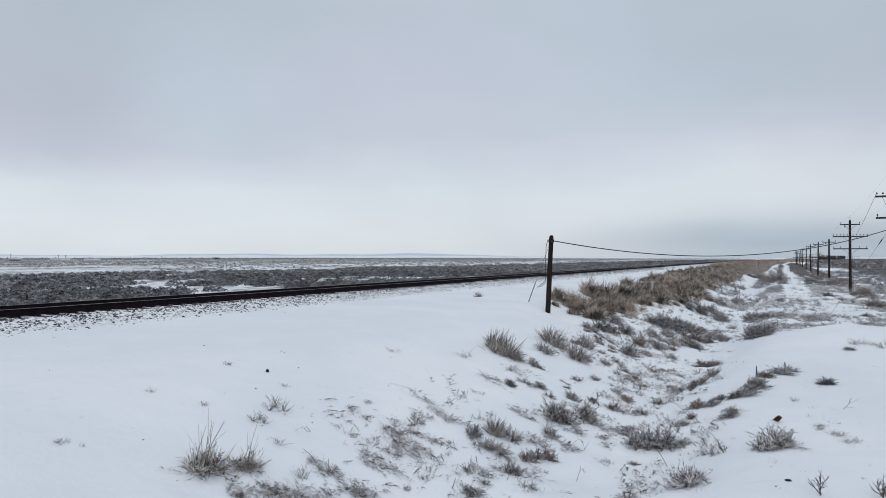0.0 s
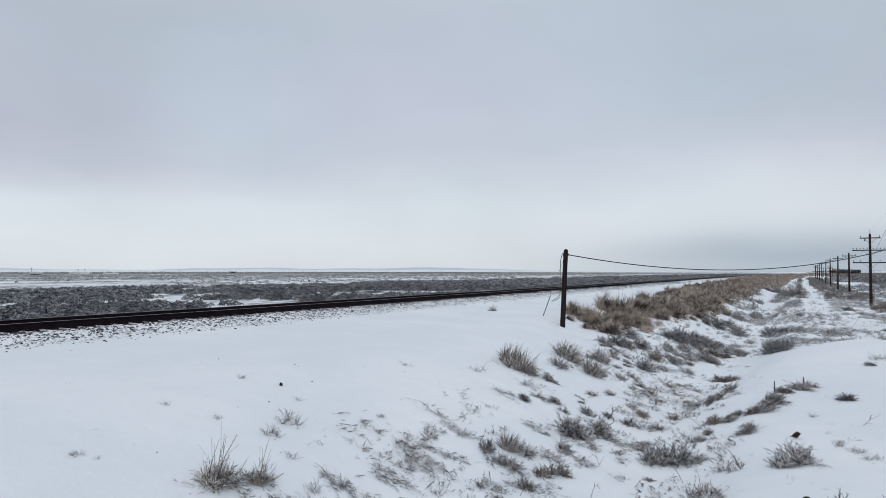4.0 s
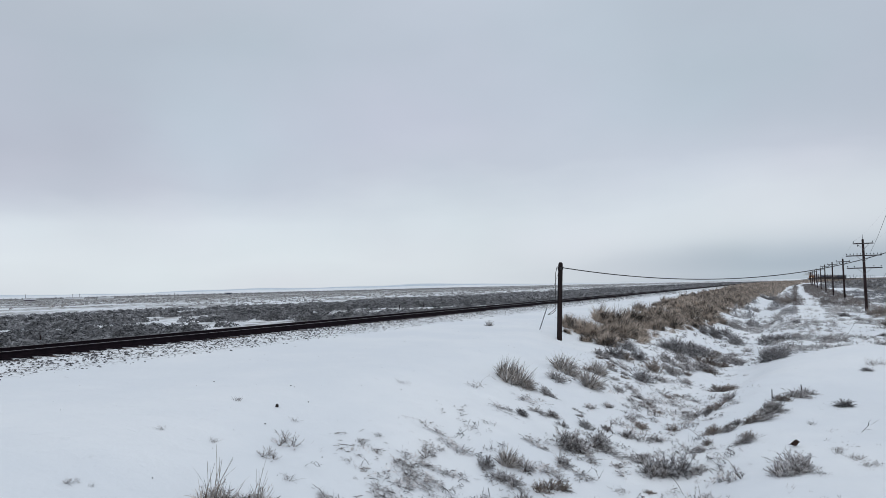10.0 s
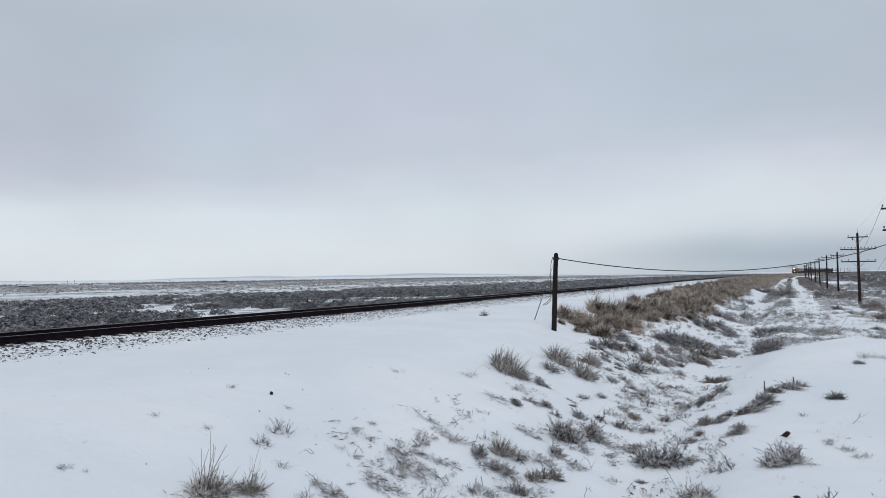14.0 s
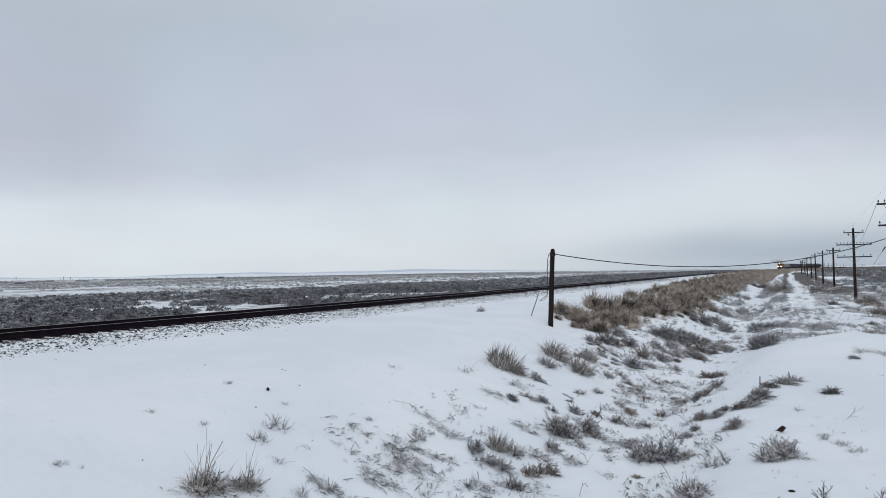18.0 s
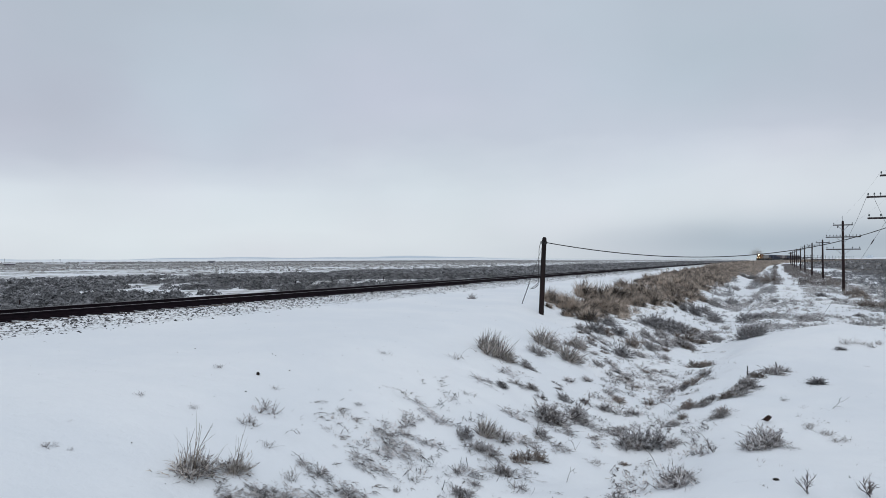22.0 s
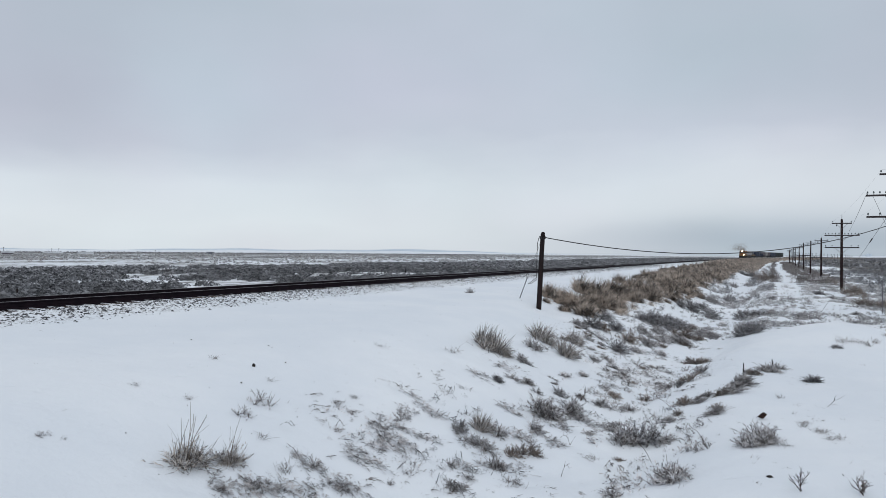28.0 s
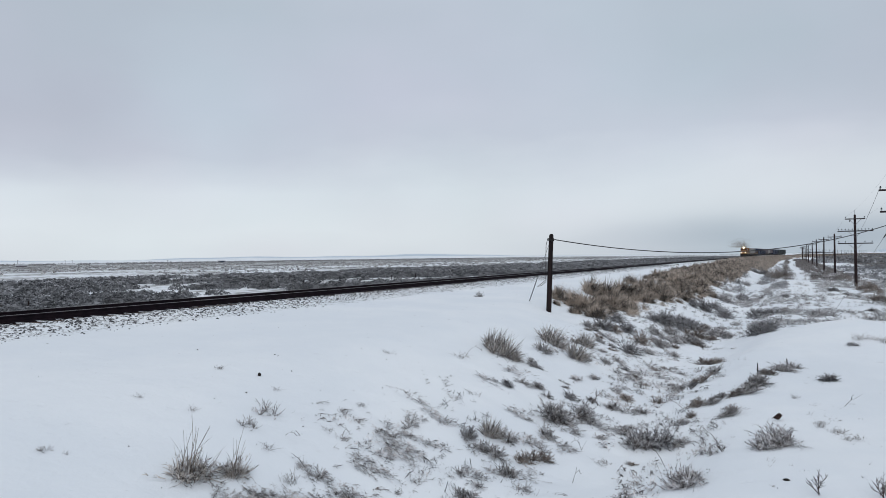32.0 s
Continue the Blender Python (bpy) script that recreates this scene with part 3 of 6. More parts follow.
def build_stub_pole():
    base, top = Vector((-9.5, 27.79, -1.05)), Vector((-9.345, 27.83, 2.29))
    root = tagged(new("stub_pole"), "short dark leaning timber pole standing in snow", "pole")
    root.location = base
    bm = bmesh.new()
    d = top - base
    pts = [(-0.1, 0.112), (0.25, 0.108), (0.5, 0.104), (0.75, 0.10), (0.96, 0.097), (0.985, 0.088), (1.0, 0.05)]
    n, last = 12, None
    for f, r in pts:
        ring = []
        for k in range(n):
            a = 2 * math.pi * k / n
            rr = r * (1 + 0.05 * math.sin(3 * a + f * 5) + 0.03 * math.sin(7 * a))
            ring.append(bm.verts.new(d * f + Vector((rr * math.cos(a), rr * math.sin(a), 0))))
        if last:
            for k in range(n):
                bm.faces.new((last[k], last[(k + 1) % n], ring[(k + 1) % n], ring[k]))
        last = ring
    bm.faces.new(last)
    part("shaft", bm, M["post"], root)
    # loops of cable round the head and down the side
    for z in (3.05, 3.09, 3.13):
        c = d * (z / d.z)
        pts = [c + Vector((0.115 * math.cos(a), 0.115 * math.sin(a), 0.02 * math.sin(2 * a))) for a in np.linspace(0, 2 * math.pi, 17)]
        part("cable_loop", path_tube(pts, 0.014, 5), M["wire"], root)
    pts = [d * 0.95 + Vector((-0.14, -0.02, 0)), d * 0.86 + Vector((-0.20, -0.05, 0)), d * 0.7 + Vector((-0.19, -0.06, 0)), d * 0.52 + Vector((-0.17, -0.05, 0)),
           d * 0.42 + Vector((-0.16, -0.05, 0)), d * 0.38 + Vector((-0.30, -0.1, 0)), d * 0.335 + Vector((-0.48, -0.16, 0)), d * 0.35 + Vector((-0.30, -0.12, 0)), d * 0.40 + Vector((-0.14, -0.05, 0))]
    part("hanging_cable", path_tube(pts, 0.013, 5), M["wire"], root)
    g = Vector((-10.68, 28.55, float(ground_z(-10.68, 28.55)) - 0.1)) - base
    h = g.lerp(d * 0.95, 0.36)
    part("anchor_rod", tube(g, h, 0.022, 0.020, 6), M["steel"], root, "thin steel anchor rod")
    part("guy_wire", tube(h, d * 0.95, 0.006, 0.006, 5), M["wire"], root)


def insulator(x, z):
    bm = lathe(((0.012, 0), (0.012, 0.07), (0.045, 0.07), (0.05, 0.11), (0.034, 0.125), (0.038, 0.16), (0.02, 0.185)), 8)
    for v in bm.verts:
        v.co += Vector((x, 0, z))
    return bm


def build_pole(detail, middle=True):
    """A telegraph pole, its foot at the origin: short arm on top, two long arms below."""
    root = new("telegraph_pole")
    bm = bmesh.new()
    last, n = None, 10
    for z, r in ((-2.2, 0.155), (0, 0.145), (2, 0.135), (4, 0.122), (6, 0.108), (7.12, 0.10), (7.2, 0.055)):
        ring = [bm.verts.new((r * math.cos(2 * math.pi * k / n) * (1 + 0.04 * math.sin(3 * k)), r * math.sin(2 * math.pi * k / n), z)) for k in range(n)]
        if last:
            for k in range(n):
                bm.faces.new((last[k], last[(k + 1) % n], ring[(k + 1) % n], ring[k]))
        last = ring
    bm.faces.new(last)
    part("shaft", bm, M["pole"], root)
    part("finial", tube((0, -0.05, 7.0), (0, -0.05, 7.65 if middle else 7.35), 0.03, 0.014, 6), M["steel"], root)
    arms = ((6.75, 1.75, (-0.8, 0.8)), (5.55, 3.05, (-1.45, -1.15, -0.85, -0.55, -0.25, 0.25, 0.55, 0.85, 1.15, 1.45)), (4.33, 3.0, (-1.42, -0.85, 0.8, 1.4)))
    for z, w, pins in arms if middle else (arms[0], arms[2]):
        arm = part("crossarm", box(0, -0.19, z - 0.05, w, 0.09, 0.105, 0.012), M["arm"], root)
        if detail and z > 6:
            drop = lathe(((0.02, 0.0), (0.02, 0.06), (0.05, 0.08), (0.05, 0.2), (0.03, 0.24)), 8)
            for v in drop.verts:
                v.co = Vector((v.co.x - 0.45, v.co.y - 0.19, z - 0.05 - v.co.z))
            part("hanging_insulator", drop, M["post"], arm, "dark insulator hung under the arm")
        for s in (-1, 1):
            part("brace", tube((s * min(0.6, w * 0.27), -0.20, z - 0.05), (0, -0.15, z - 0.62), 0.016, 0.016, 5), M["steel"], root)
        if detail:
            for px in pins:
                bm = insulator(px, z + 0.06)
                for v in bm.verts:
                    v.co.y -= 0.19
                part("insulator", bm, M["glass"], arm)
    return root


def pole_place(k):
    y = FIRST_POLE + SPAN * k
    x = float(track_x(y)) + LINE_U + (0.17 if k == 0 else 0.0)
    return x, y


def pole_foot(k):
    """Height of a pole's foot: some are set deeper than others."""
    x, y = pole_place(k)
    return {0: -0.7, 1: -2.07, 2: -3.15, 3: -2.9, 4: -2.75, 5: -3.0}.get(k, float(ground_z(x, y)) - (0.02 if k < 2 else 0.8))


def build_line():
    near, mid, far = build_pole(True), build_pole(True, False), build_pole(False, False)
    rng = random.Random(11)
    for k in range(-1, 34):
        x, y = pole_place(k)
        z = pole_foot(k)
        m = pose(x, y, z, rng.uniform(-0.7, 0.7) * (k > 1), rng.uniform(-1.0, 1.0) * (k > 1), 1.3 - math.degrees(float(track_slope(y)) + 0.022))
        src = near if k < 2 else mid if k < 6 else far
        if k in (-1, 2, 6):
            src.matrix_basis = m
            ob = src
        else:
            ob = copy_thing(src, m)
        tagged(ob, "weathered brown timber telegraph pole with three crossarms" if k < 9 else "distant timber telegraph pole beside the railway", "telegraph pole", "telegraph line")
    # line wires on the short arms
    for dx, z in ((-0.8, 6.98), (0.8, 6.98)):
        pts = []
        for k in range(-1, 12):
            (x0, y0), (x1, y1) = pole_place(k), pole_place(k + 1)
            g0, g1 = pole_foot(k), pole_foot(k + 1)
            pts += sagging((x0 + dx, y0 - 0.19, g0 + z), (x1 + dx, y1 - 0.19, g1 + z), 0.35, 10)[:-1]
        ob = part("line_wire", path_tube(pts, 0.0028, 4), M["wire"])
        tagged(ob, "thin telegraph wire strung between timber poles", "wire", "line wires")
    x0, y0 = pole_place(0)
    x1, y1 = pole_place(1)
    ob = part("line_wire", path_tube(sagging((x0 - 1.45, y0 - 0.19, pole_foot(0) + 5.78), (x1 + 0.6, y1 - 0.19, pole_foot(1) + 5.9), 0.12, 20), 0.011, 4), M["wire"])
    tagged(ob, "old wire crossing over from one timber pole to the next", "wire", "line wires")
    ob = part("guy_cable", path_tube(sagging((-9.30, 27.90, 2.06), (x0 - 0.15, y0, 3.25), CABLE_SAG, 40), 0.022, 6), M["wire"])
    tagged(ob, "heavy sagging black cable from stub pole to telegraph pole", "cable")
    ob = new("guy_wire")
    tagged(ob, "taut steel guy wire with a strain insulator", "guy wire")
    a, b = Vector((x0 - 0.1, y0, 4.25)), Vector((x0 - 3.85, y0 + 0.3, float(ground_z(x0 - 3.85, y0 + 0.3)) - 0.05))
    part("strand", tube(a, b, 0.008, 0.006, 5), M["wire"], ob)
    part("strain_insulator", tube(a.lerp(b, 0.285), a.lerp(b, 0.325), 0.032, 0.022, 8), M["post"], ob)
    ob = part("guy_wire", tube((x0 - 1.17, y0 - 0.19, 4.80), (x0 + 0.05, y0 - 0.2, 1.6), 0.008, 0.008, 5), M["wire"])
    tagged(ob, "slack wire from crossarm to pole", "wire")


CABLE_SAG = 1.15
build_stub_pole()
build_line()


# ---- the train ----
def wheel_set(parent, y):
    w = part("wheelset", tube((-0.80, y, 0.53), (-0.66, y, 0.53), 0.53, 0.53, 16), M["rail_side"], parent)
    part("wheel", tube((0.66, y, 0.53), (0.80, y, 0.53), 0.53, 0.53, 16), M["rail_side"], w)
    part("axle", tube((-0.66, y, 0.53), (0.66, y, 0.53), 0.09, 0.09, 8), M["black"], w)


def truck(parent, y, axles):
    bm = bmesh.new()
    for s in (-1, 1):
        add_box(bm, s * 1.0, y, 0.45, 0.2, max(axles) * 2 + 1.1, 0.38, 0.05)
    add_box(bm, 0, y, 0.55, 2.0, 0.5, 0.3, 0.03)
    t = part("truck", bm, M["black"], parent)
    for a in axles:
        wheel_set(t, y + a)


def locomotive(body, hood_paint):
    """A road diesel; its front faces -y, its coupler ends are at y = 0 and 22.5, the railhead at z = 0."""
    root = new("locomotive")
    part("underframe", box(0, 11.25, 1.15, 3.0, 21.6, 0.35, 0.04), M["black"], root)
    part("walkway_skirt", box(0, 11.25, 1.5, 3.08, 21.4, 0.14, 0.03), M["yellow"], root)
    bm = box(0, 0.62, 0.25, 2.9, 0.5, 1.2, 0.08, 0.96)
    add_box(bm, 0, 0.30, 0.12, 2.7, 0.5, 0.55, 0.05, 0.8, 0.2)
    part("snowplough", bm, M["black"], root)
    part("anticlimber", box(0, 0.75, 1.45, 3.0, 0.5, 0.3, 0.06), M["yellow"], root)
    part("nose", box(0, 2.25, 1.64, 1.9, 1.9, 1.35, 0.18, 0.92, 0.12), body, root)
    cab = part("cab", box(0, 4.3, 1.64, 3.0, 2.4, 2.75, 0.20, 0.94), body, root)
    for s in (-0.72, 0.72):
        part("windscreen", box(s, 3.13, 3.25, 0.9, 0.05, 0.62, 0.02), M["window"], cab)
    for s in (-1.49, 1.49):
        for yy in (3.85, 4.75):
            part("side_window", box(s, yy, 3.2, 0.05, 0.62, 0.6, 0.02), M["window"], cab)
    hood = part("long_hood", box(0, 12.4, 1.64, 1.95, 13.6, 2.5, 0.14, 0.93), hood_paint, root)
    for k in range(12):
        for s in (-1, 1):
            part("hood_door", box(s * 0.955, 7.0 + k * 0.98, 1.9, 0.05, 0.86, 1.5, 0.015), hood_paint, hood)
    part("radiator", box(0, 18.2, 3.0, 3.05, 3.4, 1.35, 0.16, 0.92), hood_paint, root)
    part("radiator_grille", box(0, 18.2, 3.25, 3.1, 2.8, 0.7, 0.02), M["black"], root)
    part("exhaust_stack", box(0, 10.6, 4.08, 0.7, 1.3, 0.38, 0.05), M["black"], root)
    part("air_filter_box", box(0, 8.0, 4.0, 1.6, 2.0, 0.30, 0.06), M["black"], root)
    part("fuel_tank", box(0, 11.25, 0.42, 2.7, 6.2, 0.8, 0.2), M["black"], root)
    for s in (-1.45, 1.45):
        bm = bmesh.new()
        for k in range(14):
            yy = 1.2 + k * 1.52
            add_tube(bm, (s, yy, 1.6), (s, yy, 2.6), 0.018, 0.018, 5)
        add_tube(bm, (s, 1.2, 2.6), (s, 1.2 + 13 * 1.52, 2.6), 0.018, 0.018, 5)
        part("handrail", bm, M["yellow"], root)
    for y in (4.6, 17.9):
        truck(root, y, (-1.85, 0.0, 1.85))
    lamps = part("headlight_housing", box(0, 3.02, 3.98, 0.7, 0.16, 0.34, 0.04), M["black"], root)
    for s in (-0.16, 0.16):
        part("headlight", tube((s, 2.95, 4.15), (s, 2.92, 4.15), 0.13, 0.13, 12), M["lamp"], lamps)
    for s in (-0.95, 0.95):
        d = part("ditch_light_housing", box(s, 0.50, 1.72, 0.36, 0.2, 0.36, 0.04), M["black"], root)
        part("ditch_light", tube((s, 0.42, 1.9), (s, 0.385, 1.9), 0.13, 0.13, 12), M["lamp"], d)
    part("coupler", box(0, 0.1, 0.72, 0.35, 0.7, 0.3, 0.05), M["black"], root)
    return root


def trailing_locomotive(body):
    root = locomotive(body, body)
    for o in list(root.children_recursive):
        if o.name.split(".")[0] in ("headlight", "ditch_light"):
            bpy.data.objects.remove(o)
    return root


def freight_car(kind, colour):
    """A freight car 18 m over its couplers, its front at y = 0."""
    root = new(kind)
    L = 18.0
    part("underframe", box(0, L / 2, 0.85, 2.7, L - 1.0, 0.28, 0.03), M["black"], root)
    if kind == "covered_hopper":
        body = part("body", box(0, L / 2, 1.75, 3.1, L - 1.6, 2.55, 0.25, 0.96), colour, root)
        for y in (4.2, 9.0, 13.8):
            part("discharge_chute", box(0, y, 0.7, 0.8, 0.8, 1.1, 0.05, 3.2), colour, root)
            part("roof_hatch", box(0, y, 4.28, 0.8, 3.8, 0.16, 0.04), M["grey"], body)
        for y in np.arange(1.6, L - 1.2, 1.23):
            for s in (-1.53, 1.53):
                part("side_post", box(s, y, 1.8, 0.1, 0.1, 2.3, 0.01), colour, body)
    elif kind == "boxcar":
        body = part("body", box(0, L / 2, 1.12, 3.1, L - 1.2, 3.2, 0.06), colour, root)
        part("roof", box(0, L / 2, 4.3, 3.16, L - 1.1, 0.2, 0.08, 0.8), M["grey"], root)
        for s in (-1.57, 1.57):
            part("sliding_door", box(s, L / 2, 1.25, 0.08, 3.0, 2.9, 0.02), colour, root)
            for y in list(np.arange(1.4, 7.2, 0.95)) + list(np.arange(11.0, 17.0, 0.95)):
                part("side_rib", box(s, y, 1.2, 0.06, 0.14, 3.0, 0.01), colour, body)
    else:
        part("floor", box(0, L / 2, 1.12, 2.9, L - 1.0, 0.12, 0.02), M["black"], root)
        body = part("side_wall", box(-1.48, L / 2, 1.2, 0.12, L - 1.0, 1.9, 0.02), colour, root)
        part("side_wall", box(1.48, L / 2, 1.2, 0.12, L - 1.0, 1.9, 0.02), colour, root)
        for y in (0.6, L - 0.6):
            part("end_wall", box(0, y, 1.2, 2.9, 0.12, 1.9, 0.02), colour, root)
        part("load", box(0, L / 2, 1.2, 2.7, L - 1.6, 1.75, 0.3, 0.85), M["stone"], root)
        for y in np.arange(1.3, L - 0.8, 1.2):
            for s in (-1.56, 1.56):
                part("side_post", box(s, y, 1.25, 0.1, 0.14, 1.8, 0.01), colour, body)
    for y in (2.6, L - 2.6):
        truck(root, y, (-0.85, 0.85))
    for y in (0.1, L - 0.1):
        part("coupler", box(0, y, 0.72, 0.3, 0.6, 0.28, 0.05), M["black"], root)
    return root


def exhaust_smoke():
    """Brown haze over the leading engine: drifts of fine soot flecks that thin out upwards and to the side."""
    root = tagged(new("exhaust_smoke"), "thin brown diesel haze over the leading locomotive", "smoke")
    rng = np.random.default_rng(8)
    for cx, cy, cz, sx, sz, n in ((0.0, 10.0, 5.0, 1.1, 0.7, 8000), (-1.4, 9.0, 5.5, 1.5, 1.0, 13000), (-3.4, 8.0, 5.4, 1.9, 1.3, 11000), (-1.9, 10.0, 7.0, 2.2, 1.2, 8000)):
        c = np.stack((rng.normal(cx, sx, n), rng.normal(cy, 2.5, n), np.abs(rng.normal(cz, sz, n) - 4.5) + 4.5), 1)
        V = c[:, None] + rng.normal(0, 0.02, (n, 3, 3))
        tris("drift", V.reshape(-1, 3), np.arange(3 * n).reshape(-1, 3), M["smoke"], root)
    return root


TRAIN = []


def build_train():
    def tag(o, label, cat):
        tagged(o, label, cat, "freight train")
        return o

    y = 0.0
    plan = ("lead", "hop_grey", "hop_grey", "blue_eng", "blue_box", "navy_box", "navy_gon", "mauve_hop", "hop_grey", "mauve_hop", "blue_box", "navy_box", "teal_box", "teal_hop", "teal_box")
    made = {}
    for k in plan:
        if k in made:
            ob = copy_thing(made[k], pose(0, 0, 0))
        elif k == "lead":
            ob = tag(locomotive(M["orange"], M["orange"]), "orange diesel locomotive with lit headlights leading the train", "locomotive")
        elif k == "blue_eng":
            ob = tag(trailing_locomotive(M["blue"]), "dark blue diesel locomotive in the train", "locomotive")
        else:
            c = {"hop_grey": "grey", "navy_box": "navy", "navy_gon": "navy", "mauve_hop": "mauve", "mauve_box": "mauve", "blue_box": "blue"}.get(k, "teal")
            kind = "covered_hopper" if "hop" in k else "boxcar" if "box" in k else "gondola"
            words = {"grey": "pale grey", "navy": "navy blue", "mauve": "faded mauve-grey", "blue": "blue", "teal": "dark green"}[c]
            ob = tag(freight_car(kind, M[c]), words + " " + kind.replace("_", " ") + " freight car on the track", "freight car")
        made.setdefault(k, ob)
        TRAIN.append((ob, y, 22.5 if "loco" in ob.name else 18.0))
        y += TRAIN[-1][2]
    TRAIN.append((exhaust_smoke(), 0.0, 22.5))


build_train()


# ---- plants ----
RNG = np.random.default_rng(5)


def blade_mesh(base, way, length, width, droop):
    """Thin tapering blades: two quads' worth of bend, five points each."""
    n = len(base)
    way = way / np.linalg.norm(way, axis=1)[:, None]
    side = np.cross(way, RNG.normal(size=(n, 3)))
    side /= np.linalg.norm(side, axis=1)[:, None] + 1e-9
    L, W = np.asarray(length)[:, None], np.asarray(width)[:, None]
    mid = base + way * L * 0.55
    tip = base + way * L + np.array([0, 0, -1.0]) * L * np.asarray(droop)[:, None]
    V = np.stack((base - side * W / 2, base + side * W / 2, mid - side * W * 0.4, mid + side * W * 0.4, tip), 1).reshape(-1, 3)
    k = (np.arange(n) * 5)[:, None, None]
    T = (np.array([[0, 1, 3], [0, 3, 2], [2, 3, 4]])[None] + k).reshape(-1, 3)
    return V, T


def curved_mesh(base, way, length, width, droop, segs=4):
    """Arching blades in several bends, narrowing to a point."""
    n = len(base)
    way = way / np.linalg.norm(way, axis=1)[:, None]
    side = np.cross(way, RNG.normal(size=(n, 3)))
    side /= np.linalg.norm(side, axis=1)[:, None] + 1e-9
    L, W, D = np.asarray(length)[:, None], np.asarray(width)[:, None], np.asarray(droop)[:, None]
    sway = RNG.normal(0, 0.12, (n, 3)) * np.array([1, 1, 0])
    V = []
    for k in range(segs + 1):
        f = k / segs
        c = base + way * L * f + (np.array([0, 0, -1.0]) * D + sway) * L * f * f
        if k == segs:
            V.append(c)
        else:
            V += [c - side * W * 0.5 * (1 - 0.55 * f), c + side * W * 0.5 * (1 - 0.55 * f)]
    m = 2 * segs + 1
    V = np.stack(V, 1).reshape(-1, 3)
    q = [t for k in range(segs - 1) for t in ([2 * k, 2 * k + 1, 2 * k + 3], [2 * k, 2 * k + 3, 2 * k + 2])] + [[2 * segs - 2, 2 * segs - 1, 2 * segs]]
    return V, (np.array(q)[None] + (np.arange(n) * m)[:, None, None]).reshape(-1, 3)


def stem_mesh(paths, r0, r1):
    """Three-sided tapering stems along lists of points."""
    V, T = [], []
    for pts in paths:
        m = len(pts)
        s = len(V)
        for i, p in enumerate(pts):
            r = r0 + (r1 - r0) * i / (m - 1)
            for a in (0, 2.09, 4.19):
                V.append((p[0] + r * math.cos(a), p[1] + r * math.sin(a), p[2] + 0.3 * r * math.sin(a + 1)))
        for i in range(m - 1):
            for k in range(3):
                a, b = s + i * 3 + k, s + i * 3 + (k + 1) % 3
                T += [(a, b, b + 3), (a, b + 3, a + 3)]
    return np.array(V), np.array(T)


def dome_ways(n, lo, hi):
    """Directions at elevations between lo and hi degrees, all round."""
    e, a = np.radians(RNG.uniform(lo, hi, n)), RNG.uniform(0, 2 * np.pi, n)
    return np.stack((np.cos(e) * np.cos(a), np.cos(e) * np.sin(a), np.sin(e)), 1)


def brush_meshes(leaves, stems, spread=1.0, lobes=4, dense=0.0):
    """A bush one unit wide and one high: stems that fan and arch out of a few lobes, each feathered with short twigs."""
    la, lr = RNG.uniform(0, 2 * np.pi, lobes), RNG.uniform(0.05, 0.30, lobes) * spread
    tall = RNG.uniform(0.55 + 0.2 * dense, 1.0, lobes)
    i = RNG.integers(0, lobes, stems)
    base = np.stack((lr[i] * np.cos(la[i]), lr[i] * np.sin(la[i]), np.full(stems, -0.04)), 1) + RNG.normal(0, 0.03, (stems, 3)) * np.array([1, 1, 0])
    e, az = np.radians(RNG.uniform(8, 82, stems)), RNG.uniform(0, 2 * np.pi, stems)
    way = np.stack((np.cos(e) * np.cos(az), np.cos(e) * np.sin(az), np.sin(e)), 1)
    L = (0.44 + (0.80 * tall[i] - 0.40) * np.sin(e) ** 1.6) * RNG.uniform(0.6, 1.1, stems)
    sag = RNG.uniform(0.03, 0.42, stems) * np.cos(e)
    bow = RNG.normal(0, 0.10, (stems, 3)) * np.array([1, 1, 0])

    def along(k, f):
        return base[k] + way[k] * (L[k] * f)[:, None] + (np.array([0, 0, -1.0]) * sag[k][:, None] + bow[k]) * (L[k] * f * f)[:, None]

    paths = [[along(np.array([k]), np.array([f]))[0] for f in (0.0, 0.35, 0.7, 1.0)] for k in range(stems)]
    k = RNG.integers(0, stems, leaves)
    f = RNG.uniform(0.12, 1.0, leaves) ** 0.7
    p = along(k, f) + RNG.normal(0, 0.008, (leaves, 3))
    p[:, 2] = np.abs(p[:, 2])
    w = way[k] * 0.8 + RNG.normal(0, 0.42, (leaves, 3)) + np.array([0.05, 0, 0.22])
    n = RNG.uniform(0.06, 0.20, leaves) * (1.15 - 0.4 * f)
    V, T = curved_mesh(p, w, n, RNG.uniform(0.011, 0.024, leaves), RNG.uniform(-0.15, 0.35, leaves), 2)
    m = leaves // 14
    a, r = RNG.uniform(0, 2 * np.pi, m), 0.22 + 0.28 * RNG.beta(1.2, 2.2, m)
    p = np.stack((r * np.cos(a), r * np.sin(a), np.zeros(m)), 1)
    W, S = curved_mesh(p, RNG.normal(0, 0.6, (m, 3)) + np.array([0, 0, 0.5]), RNG.uniform(0.04, 0.16, m), RNG.uniform(0.010, 0.018, m), RNG.uniform(0, 0.5, m), 2)
    return (np.concatenate((V, W)), np.concatenate((T, S + len(V)))), stem_mesh(paths, 0.010, 0.004)


